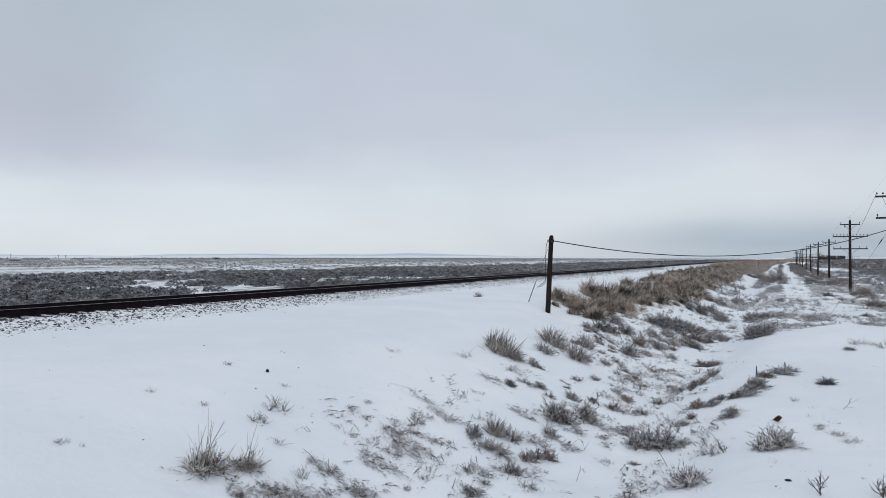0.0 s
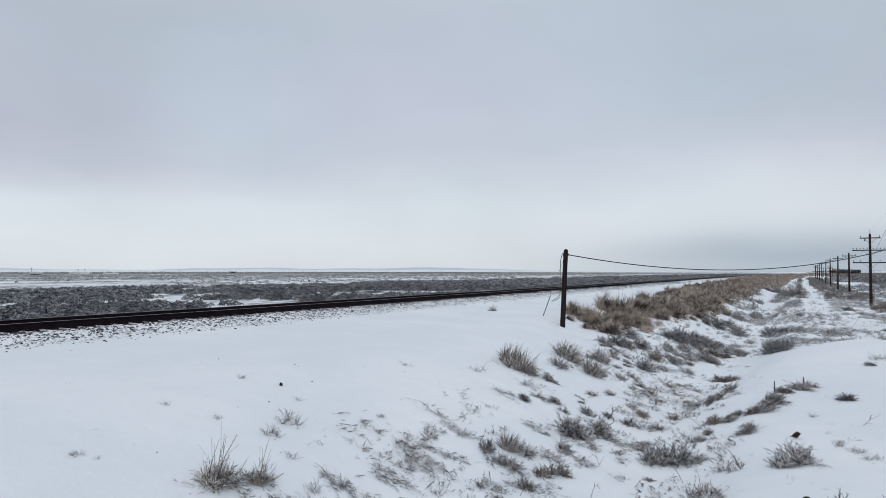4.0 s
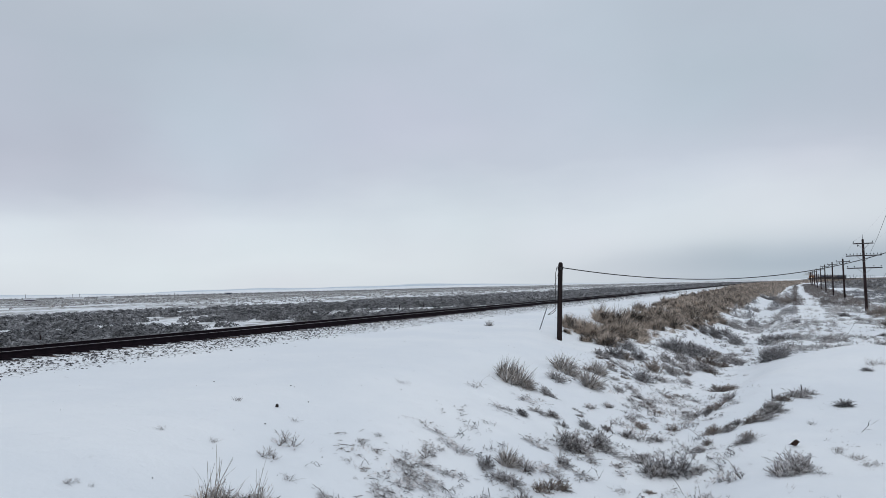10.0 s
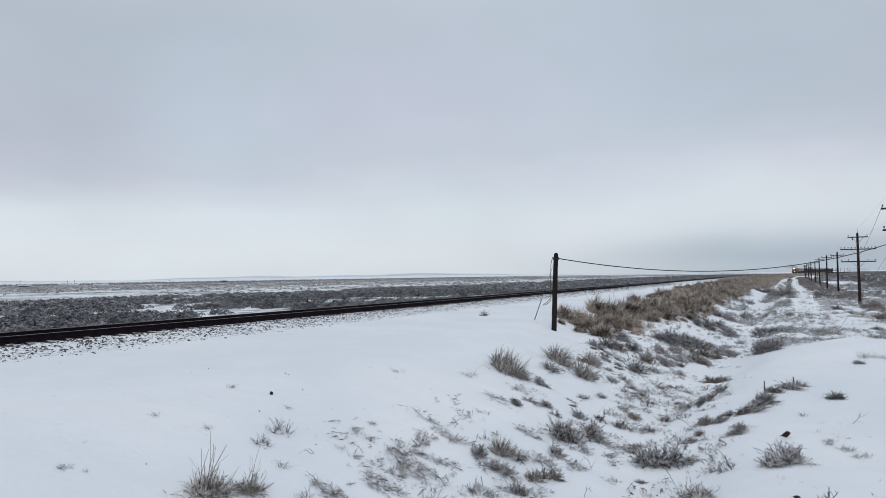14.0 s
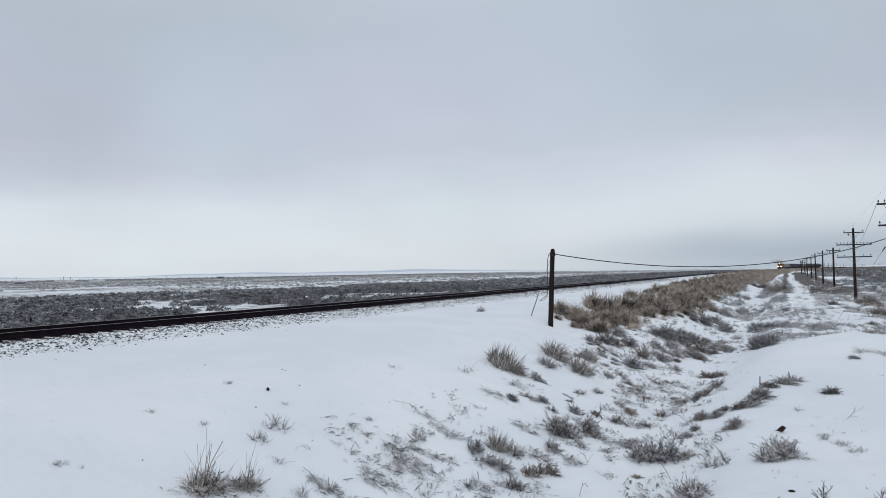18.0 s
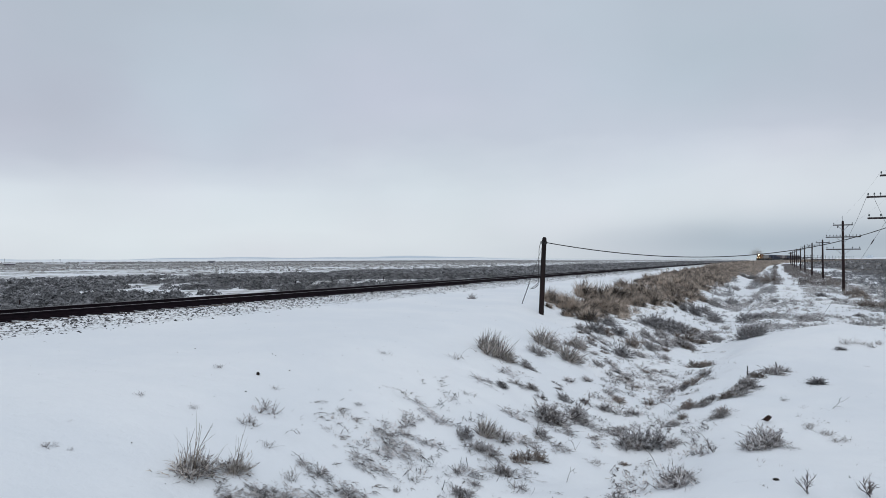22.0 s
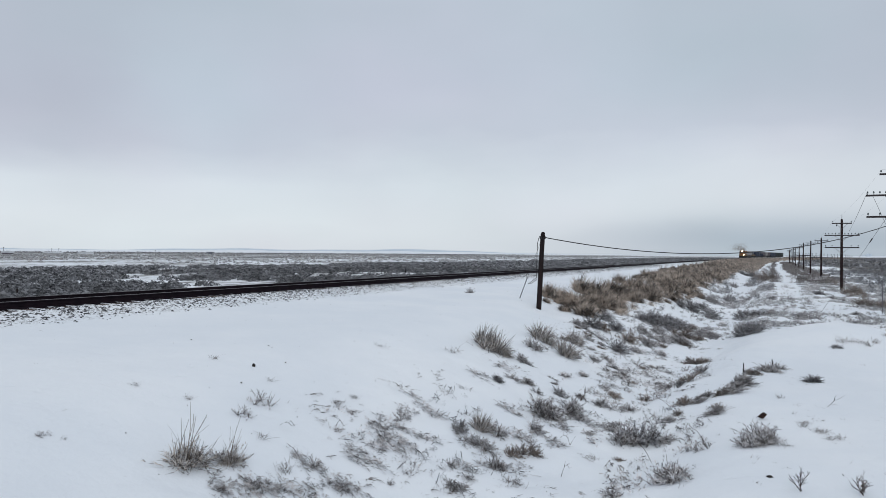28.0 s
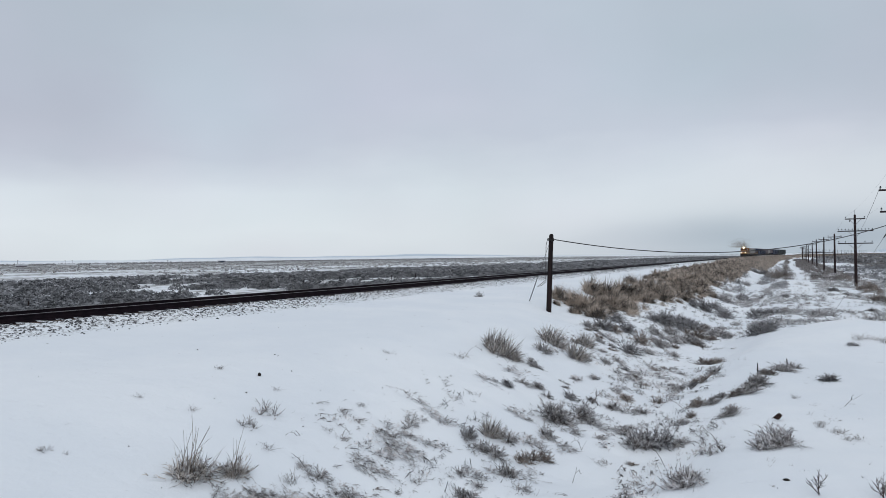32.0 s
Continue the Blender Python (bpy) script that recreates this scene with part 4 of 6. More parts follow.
def grass_meshes(n, tall=0.09):
    """A bunch of grass one unit wide and high: a rimed, tangled cushion of drooping blades with some upright ones."""
    r, a = 0.22 * np.sqrt(RNG.uniform(0, 1, n)), RNG.uniform(0, 2 * np.pi, n)
    b = np.stack((r * np.cos(a), r * np.sin(a), np.full(n, -0.03)), 1)
    up = RNG.uniform(0, 1, n) < tall
    e = np.where(up, RNG.uniform(66, 87, n), RNG.uniform(40, 80, n)) * np.pi / 180
    a = a + RNG.normal(0, 0.8, n)
    way = np.stack((np.cos(e) * np.cos(a), np.cos(e) * np.sin(a), np.sin(e)), 1)
    L = np.where(up, RNG.uniform(0.55, 0.95, n), RNG.uniform(0.25, 0.55, n))
    V, T = curved_mesh(b, way, L, np.where(up, RNG.uniform(0.010, 0.016, n), RNG.uniform(0.011, 0.020, n)), np.where(up, 0.06, RNG.uniform(0.1, 0.6, n)))
    V[:, 2] = np.where(V[:, 2] < 0, V[:, 2] * 0.1, V[:, 2])
    (W, S), _ = brush_meshes(n * 3, 48, 1.1)
    return np.concatenate((V, W * np.array([1.0, 0.9, 0.85]))), np.concatenate((T, S + len(V)))


def fountain_meshes(n, lo=28, wide=1.0):
    """A full rounded bunch of tall grass, blades arching outwards all round."""
    r, a = 0.20 * np.sqrt(RNG.uniform(0, 1, n)), RNG.uniform(0, 2 * np.pi, n)
    b = np.stack((r * np.cos(a), r * np.sin(a), np.full(n, -0.05)), 1)
    e = np.radians(RNG.uniform(lo, 88, n))
    a = a + RNG.normal(0, 0.5, n)
    way = np.stack((np.cos(e) * np.cos(a), np.cos(e) * np.sin(a), np.sin(e)), 1)
    L = (0.50 + 0.42 * np.sin(e) ** 3) * RNG.uniform(0.55, 1.05, n)
    V, T = curved_mesh(b, way, L, RNG.uniform(0.020, 0.038, n) * wide, RNG.uniform(0.02, 0.45, n), 3)
    V[:, 2] = np.maximum(V[:, 2], -0.05)
    return V, T


def wisp_meshes(n):
    """A few separate dry stems."""
    b = np.stack((RNG.normal(0, 0.25, n), RNG.normal(0, 0.2, n), np.full(n, -0.03)), 1)
    way = np.stack((RNG.normal(0.1, 0.35, n), RNG.normal(0, 0.35, n), RNG.uniform(0.4, 1, n)), 1)
    V, T = curved_mesh(b, way, RNG.uniform(0.35, 1.0, n), RNG.uniform(0.014, 0.030, n), RNG.uniform(0, 0.5, n))
    w = way[::2] * 0.5 + RNG.normal(0, 0.5, (len(way[::2]), 3))
    W, S = blade_mesh(b[::2] + way[::2] * 0.4, w, RNG.uniform(0.15, 0.4, len(w)), RNG.uniform(0.010, 0.02, len(w)), RNG.uniform(0, 0.3, len(w)))
    return np.concatenate((V, W)), np.concatenate((T, S + len(V)))


def matted_meshes(n):
    """Growth laid down the slope by snow: a low brush, flattened and combed one way."""
    (V, T), _ = brush_meshes(n, 34, 1.2, 4)
    V = V * np.array([1.15, 0.85, 0.55])
    V[:, 0] += 0.7 * np.maximum(V[:, 2], 0) + 0.05 * np.sin(9 * V[:, 1])
    return V, T


def data_of(mesh, material, name):
    ob = tris(name, *mesh, material)
    d = ob.data
    bpy.data.objects.remove(ob)
    return d


def plant_kind(made, leaf):
    """Variants as (leaf mesh, woody twig mesh) data, shared between plants."""
    return [(data_of(lv, leaf, "foliage"), data_of(st, M["stem"], "twig_frame") if st is not None else None) for lv, st in made]


KINDS = {
    "sagebrush": plant_kind([brush_meshes(1250, 90, 1.0, RNG.integers(3, 7)) for _ in range(10)], M["sage"]),
    "sparse_sagebrush": plant_kind([brush_meshes(420, 34, 1.15, 3) for _ in range(6)], M["sage"]),
    "dark_brush": plant_kind([brush_meshes(1800, 120, 1.0, 7, 0.8) for _ in range(6)], M["sage_dark"]),
    "brown_weed": plant_kind([brush_meshes(1100, 80) for _ in range(5)], M["brown"]),
    "bunchgrass": plant_kind([(grass_meshes(230), None) for _ in range(4)], M["bunch"]),
    "tall_bunchgrass": plant_kind([(fountain_meshes(300, 34, 0.75), None) for _ in range(4)], M["bunch"]),
    "tan_grass": plant_kind([(fountain_meshes(600, 26, 0.68), None) for _ in range(8)], M["tan"]),
    "dry_wisp": plant_kind([(wisp_meshes(34), None) for _ in range(5)], M["straw_grey"]),
    "matted_grass": plant_kind([(matted_meshes(560), None) for _ in range(10)], M["sage"]),
}


def put_plant(kind, x, y, w, h, label, category, group, turn, rng, stalks=0, lean=0.85):
    root = tagged(new(kind), label, category, group)
    for data, nm in zip(rng.choice(KINDS[kind]), ("foliage", "twig_frame")):
        if data:
            tagged(new(nm, data), kind="stuff").parent = root
    for k in range(stalks):
        q, t = (rng.gauss(0, 0.07), rng.gauss(0, 0.07)), (rng.gauss(0, 0.12), rng.gauss(0, 0.12))
        s = 1.65 if k == 0 else rng.uniform(0.75, 1.3)
        tris("seed_stalk", *stem_mesh((((q[0], q[1], -0.02), (q[0] + t[0] * 0.4, q[1] + t[1] * 0.4, s * 0.55), (q[0] + t[0] * 1.3, q[1] + t[1] * 1.3, s)),), 0.0058, 0.0028), M["straw"], root)
    # grow square to the slope
    gx = float(ground_z(x + 0.35, y) - ground_z(x - 0.35, y)) / 0.7
    gy = float(ground_z(x, y + 0.35) - ground_z(x, y - 0.35)) / 0.7
    tilt = Vector((0, 0, 1)).rotation_difference(Vector((-lean * gx, -lean * gy, 1))).to_matrix().to_4x4()
    root.matrix_basis = pose(x, y, float(ground_z(x, y))) @ tilt @ pose(0, 0, 0, 0, 0, rng.uniform(-turn, turn)) @ Matrix.Diagonal((w, w, h, 1))


BUNCHGRASS_A = (
    (-6.71, 6.30, 0.66, 0.52),
    (-6.42, 6.75, 0.46, 0.38),
)
BUNCHGRASS = BUNCHGRASS_A
TALL_BUNCHGRASS = (
    (-7.50, 17.36, 0.72, 0.92),
    (-7.02, 17.22, 0.78, 0.86),
    (-7.24, 17.05, 0.6, 0.6),
    (-6.78, 17.12, 0.55, 0.42),
    (-6.94, 20.56, 0.96, 0.80),
    (-6.62, 20.30, 0.70, 0.50),
    (-5.85, 19.69, 0.9, 0.75),
    (-6.3, 22.1, 0.75, 0.75),
)
SAGEBRUSH_A = (
    (-7.99, 5.22, 0.14, 0.09),
    (-5.21, 7.63, 0.30, 0.15),
    (-5.79, 7.80, 0.32, 0.16),
    (-1.36, 15.81, 0.40, 0.22),
    (-7.28, 7.90, 0.26, 0.15),
    (-7.41, 8.46, 0.34, 0.25),
    (-5.03, 8.52, 0.11, 0.10),
    (-5.00, 9.04, 0.15, 0.10),
    (-3.74, 10.10, 0.25, 0.14),
    (-6.06, 10.64, 0.30, 0.24),
    (-1.62, 11.35, 0.53, 0.32),
    (-1.54, 11.39, 0.59, 0.39),
    (-1.58, 11.39, 0.66, 0.43),
    (-1.31, 12.86, 0.22, 0.16),
    (-0.59, 12.92, 0.50, 0.41),
)
SAGEBRUSH_B = (
    (-0.38, 13.03, 0.58, 0.35),
    (-0.25, 13.23, 0.51, 0.35),
    (-2.83, 13.63, 0.60, 0.53),
    (-4.59, 14.01, 0.84, 0.58),
    (-2.09, 14.17, 0.56, 0.20),
    (-4.46, 14.19, 0.97, 0.56),
    (-4.31, 14.77, 0.70, 0.55),
    (-3.95, 16.38, 0.41, 0.32),
    (-3.68, 16.43, 0.32, 0.16),
    (-3.41, 16.71, 0.49, 0.24),
    (-1.80, 17.35, 0.54, 0.16),
    (-6.27, 17.46, 0.61, 0.24),
    (-1.35, 17.71, 0.40, 0.19),
    (-5.30, 17.86, 0.42, 0.24),
    (-1.15, 17.86, 0.73, 0.32),
    (-1.06, 18.40, 0.42, 0.25),
    (-5.02, 18.50, 0.46, 0.22),
    (-0.90, 18.71, 0.56, 0.34),
    (-0.96, 18.86, 0.48, 0.40),
    (-6.65, 18.97, 0.69, 0.43),
    (-3.13, 20.17, 0.70, 0.29),
    (-5.28, 20.94, 0.49, 0.24),
    (-2.23, 21.11, 0.59, 0.29),
)
SAGEBRUSH_C = (
    (-2.29, 21.13, 0.49, 0.23),
    (-0.33, 21.24, 0.85, 0.31),
    (-4.93, 21.69, 0.36, 0.27),
    (-5.26, 22.08, 0.44, 0.22),
    (-6.18, 23.51, 0.51, 0.27),
    (-4.87, 25.11, 0.69, 0.32),
    (-6.86, 25.45, 0.55, 0.38),
    (-7.21, 25.77, 0.61, 0.43),
    (-4.21, 26.51, 0.67, 0.25),
    (-4.94, 27.51, 0.75, 0.49),
    (-4.98, 28.21, 0.81, 0.50),
    (-13.34, 29.05, 0.48, 0.34),
    (-4.56, 29.49, 0.92, 0.51),
    (-5.03, 29.63, 0.92, 0.35),
    (-5.54, 29.95, 0.88, 0.33),
    (-4.07, 30.43, 0.86, 0.44),
    (-4.42, 30.59, 0.86, 0.43),
    (-5.10, 30.97, 0.88, 0.36),
    (-4.16, 33.07, 0.83, 0.43),
    (-3.63, 33.90, 0.83, 0.57),
    (-3.81, 34.85, 0.79, 0.33),
    (-3.15, 34.87, 0.79, 0.42),
    (-3.45, 41.47, 0.76, 0.38),
)
SAGEBRUSH_D = (
    (0.42, 41.69, 0.93, 0.67),
    (1.10, 42.48, 0.93, 0.70),
    (0.39, 42.57, 0.93, 0.56),
    (-1.04, 44.39, 0.86, 0.53),
    (-0.55, 45.28, 0.87, 0.47),
    (3.58, 47.60, 0.74, 0.25),
    (3.32, 47.68, 0.74, 0.27),
    (0.68, 49.33, 0.57, 0.40),
    (-6.40, 50.57, 0.87, 0.40),
    (-5.66, 57.19, 0.83, 0.60),
    (-5.32, 57.78, 0.83, 0.57),
    (3.55, 59.91, 0.74, 0.26),
    (2.89, 60.11, 0.74, 0.34),
    (-3.87, 65.07, 1.07, 0.32),
    (-3.41, 65.44, 1.07, 0.32),
    (-6.33, 87.55, 1.26, 0.68),
    (-6.07, 87.89, 1.26, 0.82),
)
SAGEBRUSH = SAGEBRUSH_A + SAGEBRUSH_B + SAGEBRUSH_C + SAGEBRUSH_D
DRY_WISP_A = (
    (-7.80, 5.39, 0.06, 0.07),
    (-8.80, 7.19, 0.16, 0.10),
    (-6.35, 9.00, 0.20, 0.18),
    (-6.88, 9.76, 0.20, 0.10),
    (-6.58, 9.76, 0.15, 0.10),
    (-2.42, 11.83, 0.23, 0.10),
    (-3.23, 12.58, 0.27, 0.10),
    (-6.29, 12.75, 0.26, 0.12),
    (0.01, 13.19, 0.29, 0.10),
    (-6.15, 13.32, 0.27, 0.12),
    (0.74, 14.13, 0.22, 0.10),
    (0.59, 14.66, 0.29, 0.11),
    (0.33, 15.20, 0.35, 0.13),
    (-7.47, 15.43, 0.40, 0.20),
    (-0.13, 17.45, 0.18, 0.15),
    (-4.34, 21.12, 0.34, 0.17),
    (-3.90, 21.40, 0.41, 0.17),
    (1.59, 26.50, 0.40, 0.34),
    (1.84, 26.57, 0.42, 0.30),
    (2.14, 26.53, 0.34, 0.26),
    (2.32, 26.27, 0.30, 0.36),
    (2.56, 26.88, 0.36, 0.34),
    (3.05, 28.40, 0.40, 0.30),
    (0.60, 14.51, 0.30, 0.14),
    (0.85, 14.21, 0.26, 0.20),
    (0.33, 14.90, 0.24, 0.16),
    (-3.16, 12.60, 0.24, 0.10),
    (-2.46, 11.95, 0.26, 0.12),
    (-3.71, 9.98, 0.32, 0.18),
    (-6.08, 7.70, 0.24, 0.12),
    (-6.96, 10.38, 0.24, 0.10),
    (-8.06, 7.56, 0.16, 0.08),
    (-9.31, 9.30, 0.18, 0.08),
    (-6.64, 7.62, 0.22, 0.07),
    (-8.04, 9.37, 0.15, 0.07),
    (-6.62, 8.98, 0.18, 0.08),
    (-8.42, 13.54, 0.24, 0.10),
    (-5.93, 7.25, 0.30, 0.24),
    (-6.94, 9.82, 0.22, 0.12),
    (-6.65, 9.79, 0.20, 0.08),
)
DRY_WISP = DRY_WISP_A
MATTED_GRASS_A = (
    (-5.99, 6.23, 0.34, 0.14),
    (-6.16, 6.37, 0.28, 0.13),
    (-5.99, 6.39, 0.35, 0.17),
    (-5.81, 6.53, 0.42, 0.17),
    (-5.95, 6.59, 0.35, 0.18),
    (-5.76, 6.69, 0.43, 0.18),
    (-5.77, 6.86, 0.43, 0.19),
    (-5.61, 6.95, 0.36, 0.14),
    (-5.56, 7.11, 0.44, 0.18),
    (-5.43, 7.29, 0.37, 0.15),
    (-5.37, 7.62, 0.35, 0.15),
    (-5.89, 7.63, 0.24, 0.09),
    (-5.61, 7.74, 0.28, 0.08),
    (-6.10, 7.75, 0.19, 0.06),
    (-5.18, 7.79, 0.43, 0.20),
    (-5.60, 8.56, 0.37, 0.22),
    (-5.82, 8.67, 0.38, 0.19),
    (-5.36, 8.73, 0.37, 0.15),
    (-5.59, 8.79, 0.34, 0.19),
    (-5.77, 9.23, 0.36, 0.20),
    (-5.70, 9.50, 0.40, 0.22),
    (-5.83, 9.59, 0.43, 0.24),
    (-5.46, 9.60, 0.24, 0.13),
    (-5.72, 9.85, 0.47, 0.26),
)
MATTED_GRASS_B = (
    (-5.47, 9.89, 0.41, 0.21),
    (-6.08, 9.91, 0.44, 0.23),
    (-5.92, 9.92, 0.53, 0.29),
    (-6.05, 10.26, 0.39, 0.20),
    (-6.19, 10.30, 0.36, 0.12),
    (-5.63, 10.37, 0.33, 0.12),
    (-5.44, 10.54, 0.33, 0.07),
    (-6.15, 10.97, 0.37, 0.17),
    (-5.85, 11.45, 0.38, 0.17),
    (-6.12, 11.51, 0.43, 0.22),
    (-6.42, 11.65, 0.37, 0.15),
    (-4.98, 13.33, 0.35, 0.12),
    (-5.12, 13.55, 0.48, 0.17),
    (-6.40, 14.55, 0.55, 0.17),
    (-3.85, 14.63, 0.68, 0.17),
    (-3.56, 14.69, 0.48, 0.24),
    (-1.54, 15.65, 0.48, 0.07),
    (-2.34, 15.84, 0.37, 0.27),
    (-1.40, 15.91, 0.44, 0.15),
    (-6.30, 16.27, 0.66, 0.32),
    (-4.35, 18.94, 0.40, 0.12),
)
MATTED_GRASS_C = (
    (-4.72, 19.47, 0.29, 0.13),
    (-3.47, 21.33, 0.44, 0.17),
)
MATTED_GRASS = MATTED_GRASS_A + MATTED_GRASS_B + MATTED_GRASS_C
DARK_BRUSH_A = (
    (-2.71, 13.71, 0.44, 0.40),
    (-2.49, 13.98, 0.67, 0.45),
    (-5.94, 14.79, 0.34, 0.16),
    (-4.85, 16.00, 0.46, 0.19),
    (-2.56, 19.36, 0.36, 0.18),
    (0.55, 19.96, 0.52, 0.23),
    (-0.96, 20.26, 0.24, 0.18),
    (-2.81, 21.29, 0.27, 0.13),
    (-5.34, 24.25, 0.75, 0.63),
    (1.41, 25.68, 0.34, 0.15),
    (-6.84, 26.53, 0.75, 0.57),
    (-6.22, 27.44, 0.76, 0.54),
    (-6.92, 29.08, 0.86, 0.53),
    (-1.54, 31.49, 0.90, 0.69),
    (-1.27, 31.55, 0.90, 0.55),
    (-1.84, 31.99, 0.77, 0.65),
    (-6.24, 33.48, 0.75, 0.54),
    (-1.43, 33.65, 0.76, 0.63),
    (-5.84, 34.06, 0.87, 0.64),
    (-5.32, 34.22, 0.87, 0.88),
    (-5.70, 34.46, 0.75, 0.56),
    (-5.25, 34.79, 0.80, 0.69),
    (-4.75, 34.89, 0.80, 0.69),
)
DARK_BRUSH_B = (
    (-5.80, 33.52, 0.95, 0.60),
    (-5.67, 36.44, 0.90, 0.55),
    (-5.05, 36.61, 0.80, 0.50),
    (-1.69, 43.45, 0.98, 0.52),
    (-1.98, 43.95, 0.82, 0.47),
    (-2.37, 44.11, 0.82, 0.61),
    (-6.09, 45.08, 0.77, 0.63),
    (-5.56, 45.67, 0.77, 0.53),
    (-5.53, 45.89, 1.15, 0.65),
    (-4.65, 46.57, 1.15, 0.79),
    (-2.71, 47.34, 0.93, 0.72),
    (-4.86, 48.98, 0.94, 0.50),
    (-5.50, 49.19, 0.94, 0.76),
    (-1.25, 56.88, 0.55, 0.51),
    (-4.82, 63.86, 0.92, 0.95),
    (-4.50, 64.39, 0.92, 0.76),
    (2.42, 67.55, 0.78, 0.39),
    (2.11, 67.67, 0.78, 0.47),
    (-8.03, 134.12, 1.25, 1.00),
    (-7.43, 134.50, 1.25, 1.02),
    (-6.57, 134.99, 1.25, 1.28),
    (-6.12, 135.39, 1.25, 1.30),
)
DARK_BRUSH = DARK_BRUSH_A + DARK_BRUSH_B
BROWN_WEED_A = (
    (-2.17, 17.42, 0.60, 0.33),
    (-3.88, 17.50, 0.49, 0.26),
    (-3.23, 18.04, 0.38, 0.29),
    (-2.42, 19.86, 0.62, 0.31),
    (-3.06, 25.67, 0.76, 0.41),
    (-2.80, 26.12, 0.76, 0.32),
    (-6.42, 26.81, 0.66, 0.40),
    (-5.54, 26.94, 0.87, 0.74),
    (0.24, 50.82, 0.52, 0.30),
    (4.25, 55.06, 1.30, 0.81),
    (4.77, 55.39, 1.30, 0.84),
    (4.23, 72.06, 1.10, 0.89),
    (4.83, 73.10, 1.10, 0.73),
    (5.31, 73.40, 1.10, 0.88),
    (-3.89, 105.66, 1.09, 1.47),
    (-3.46, 105.88, 1.09, 2.02),
    (-2.92, 106.20, 1.09, 1.74),
    (-2.42, 106.82, 1.09, 1.56),
    (-5.53, 126.03, 1.37, 1.50),
    (-3.85, 126.32, 1.37, 1.86),
    (-4.98, 126.43, 1.37, 1.37),
)
BROWN_WEED = BROWN_WEED_A
SLOPE_BED = (
    ("dark_brush", -5.30, 11.29, 0.30, 0.32),
    ("tall_bunchgrass", -5.12, 11.88, 0.50, 0.50),
    ("sagebrush", -4.84, 12.04, 0.37, 0.35),
    ("matted_grass", -4.62, 12.28, 0.44, 0.31),
    ("matted_grass", -4.37, 12.30, 0.42, 0.29),
    ("sagebrush", -4.27, 12.79, 0.48, 0.32),
    ("matted_grass", -4.00, 12.74, 0.43, 0.29),
    ("matted_grass", -5.15, 11.18, 0.35, 0.15),
    ("sparse_sagebrush", -4.95, 11.01, 0.41, 0.27),
    ("sagebrush", -4.76, 11.12, 0.45, 0.29),
    ("matted_grass", -4.59, 11.22, 0.43, 0.21),
    ("brown_weed", -4.28, 11.55, 0.40, 0.34),
    ("brown_weed", -4.08, 11.74, 0.40, 0.26),
    ("sparse_sagebrush", -4.66, 9.72, 0.28, 0.26),
    ("matted_grass", -4.53, 9.98, 0.45, 0.32),
    ("matted_grass", -4.43, 9.74, 0.37, 0.11),
    ("matted_grass", -4.47, 10.56, 0.31, 0.22),
    ("sagebrush", -4.23, 10.60, 0.45, 0.31),
    ("matted_grass", -4.08, 10.97, 0.46, 0.24),
    ("matted_grass", -3.98, 11.24, 0.29, 0.16),
    ("matted_grass", -4.72, 9.58, 0.13, 0.09),
    ("sparse_sagebrush", -4.18, 12.08, 0.39, 0.20),
    ("matted_grass", -3.82, 12.51, 0.44, 0.24),
    ("matted_grass", -5.27, 13.32, 0.26, 0.17),
    ("matted_grass", -4.07, 13.57, 0.53, 0.31),
)
LOW_SCRUB = (
    (-1.74, 17.79, 0.35, 0.20),
    (-1.40, 17.76, 0.45, 0.28),
    (-1.15, 18.38, 0.50, 0.35),
    (-1.01, 19.18, 0.55, 0.42),
    (-0.72, 20.11, 0.50, 0.30),
    (-0.48, 21.06, 0.55, 0.32),
    (-0.21, 21.86, 0.50, 0.28),
    (-1.35, 15.95, 0.42, 0.26),
    (-0.29, 13.64, 0.70, 0.50),
    (-2.26, 15.67, 0.40, 0.20),
    (-2.18, 16.16, 0.35, 0.18),
    (-2.02, 17.48, 0.35, 0.18),
    (-1.91, 17.76, 0.30, 0.16),
    (-4.39, 36.65, 0.80, 0.40),
    (-3.89, 38.91, 0.80, 0.36),
    (-3.22, 35.24, 0.70, 0.30),
    (-4.20, 32.66, 0.70, 0.36),
    (-4.39, 36.53, 0.80, 0.40),
    (-3.76, 36.17, 0.90, 0.45),
    (-3.64, 32.82, 0.80, 0.40),
    (-3.07, 33.63, 0.70, 0.35),
    (-3.93, 30.77, 0.70, 0.35),
    (-4.52, 32.46, 0.80, 0.40),
    (-4.50, 32.32, 0.51, 0.26),
    (-5.26, 27.96, 0.81, 0.30),
    (-3.99, 30.82, 0.47, 0.20),
    (-3.77, 33.03, 0.74, 0.28),
    (-5.25, 32.11, 0.65, 0.35),
    (-3.79, 30.15, 0.60, 0.30),
    (-5.39, 30.25, 0.72, 0.36),
    (-4.93, 34.26, 0.56, 0.22),
    (-4.51, 28.47, 0.53, 0.28),
    (-4.52, 30.52, 0.46, 0.20),
    (-4.45, 35.45, 0.68, 0.36),
    (-5.43, 32.47, 0.48, 0.22),
    (-5.74, 30.61, 0.65, 0.35),
    (-4.61, 32.06, 0.71, 0.26),
    (-4.44, 34.88, 0.69, 0.38),
    (-5.16, 28.18, 0.69, 0.26),
)
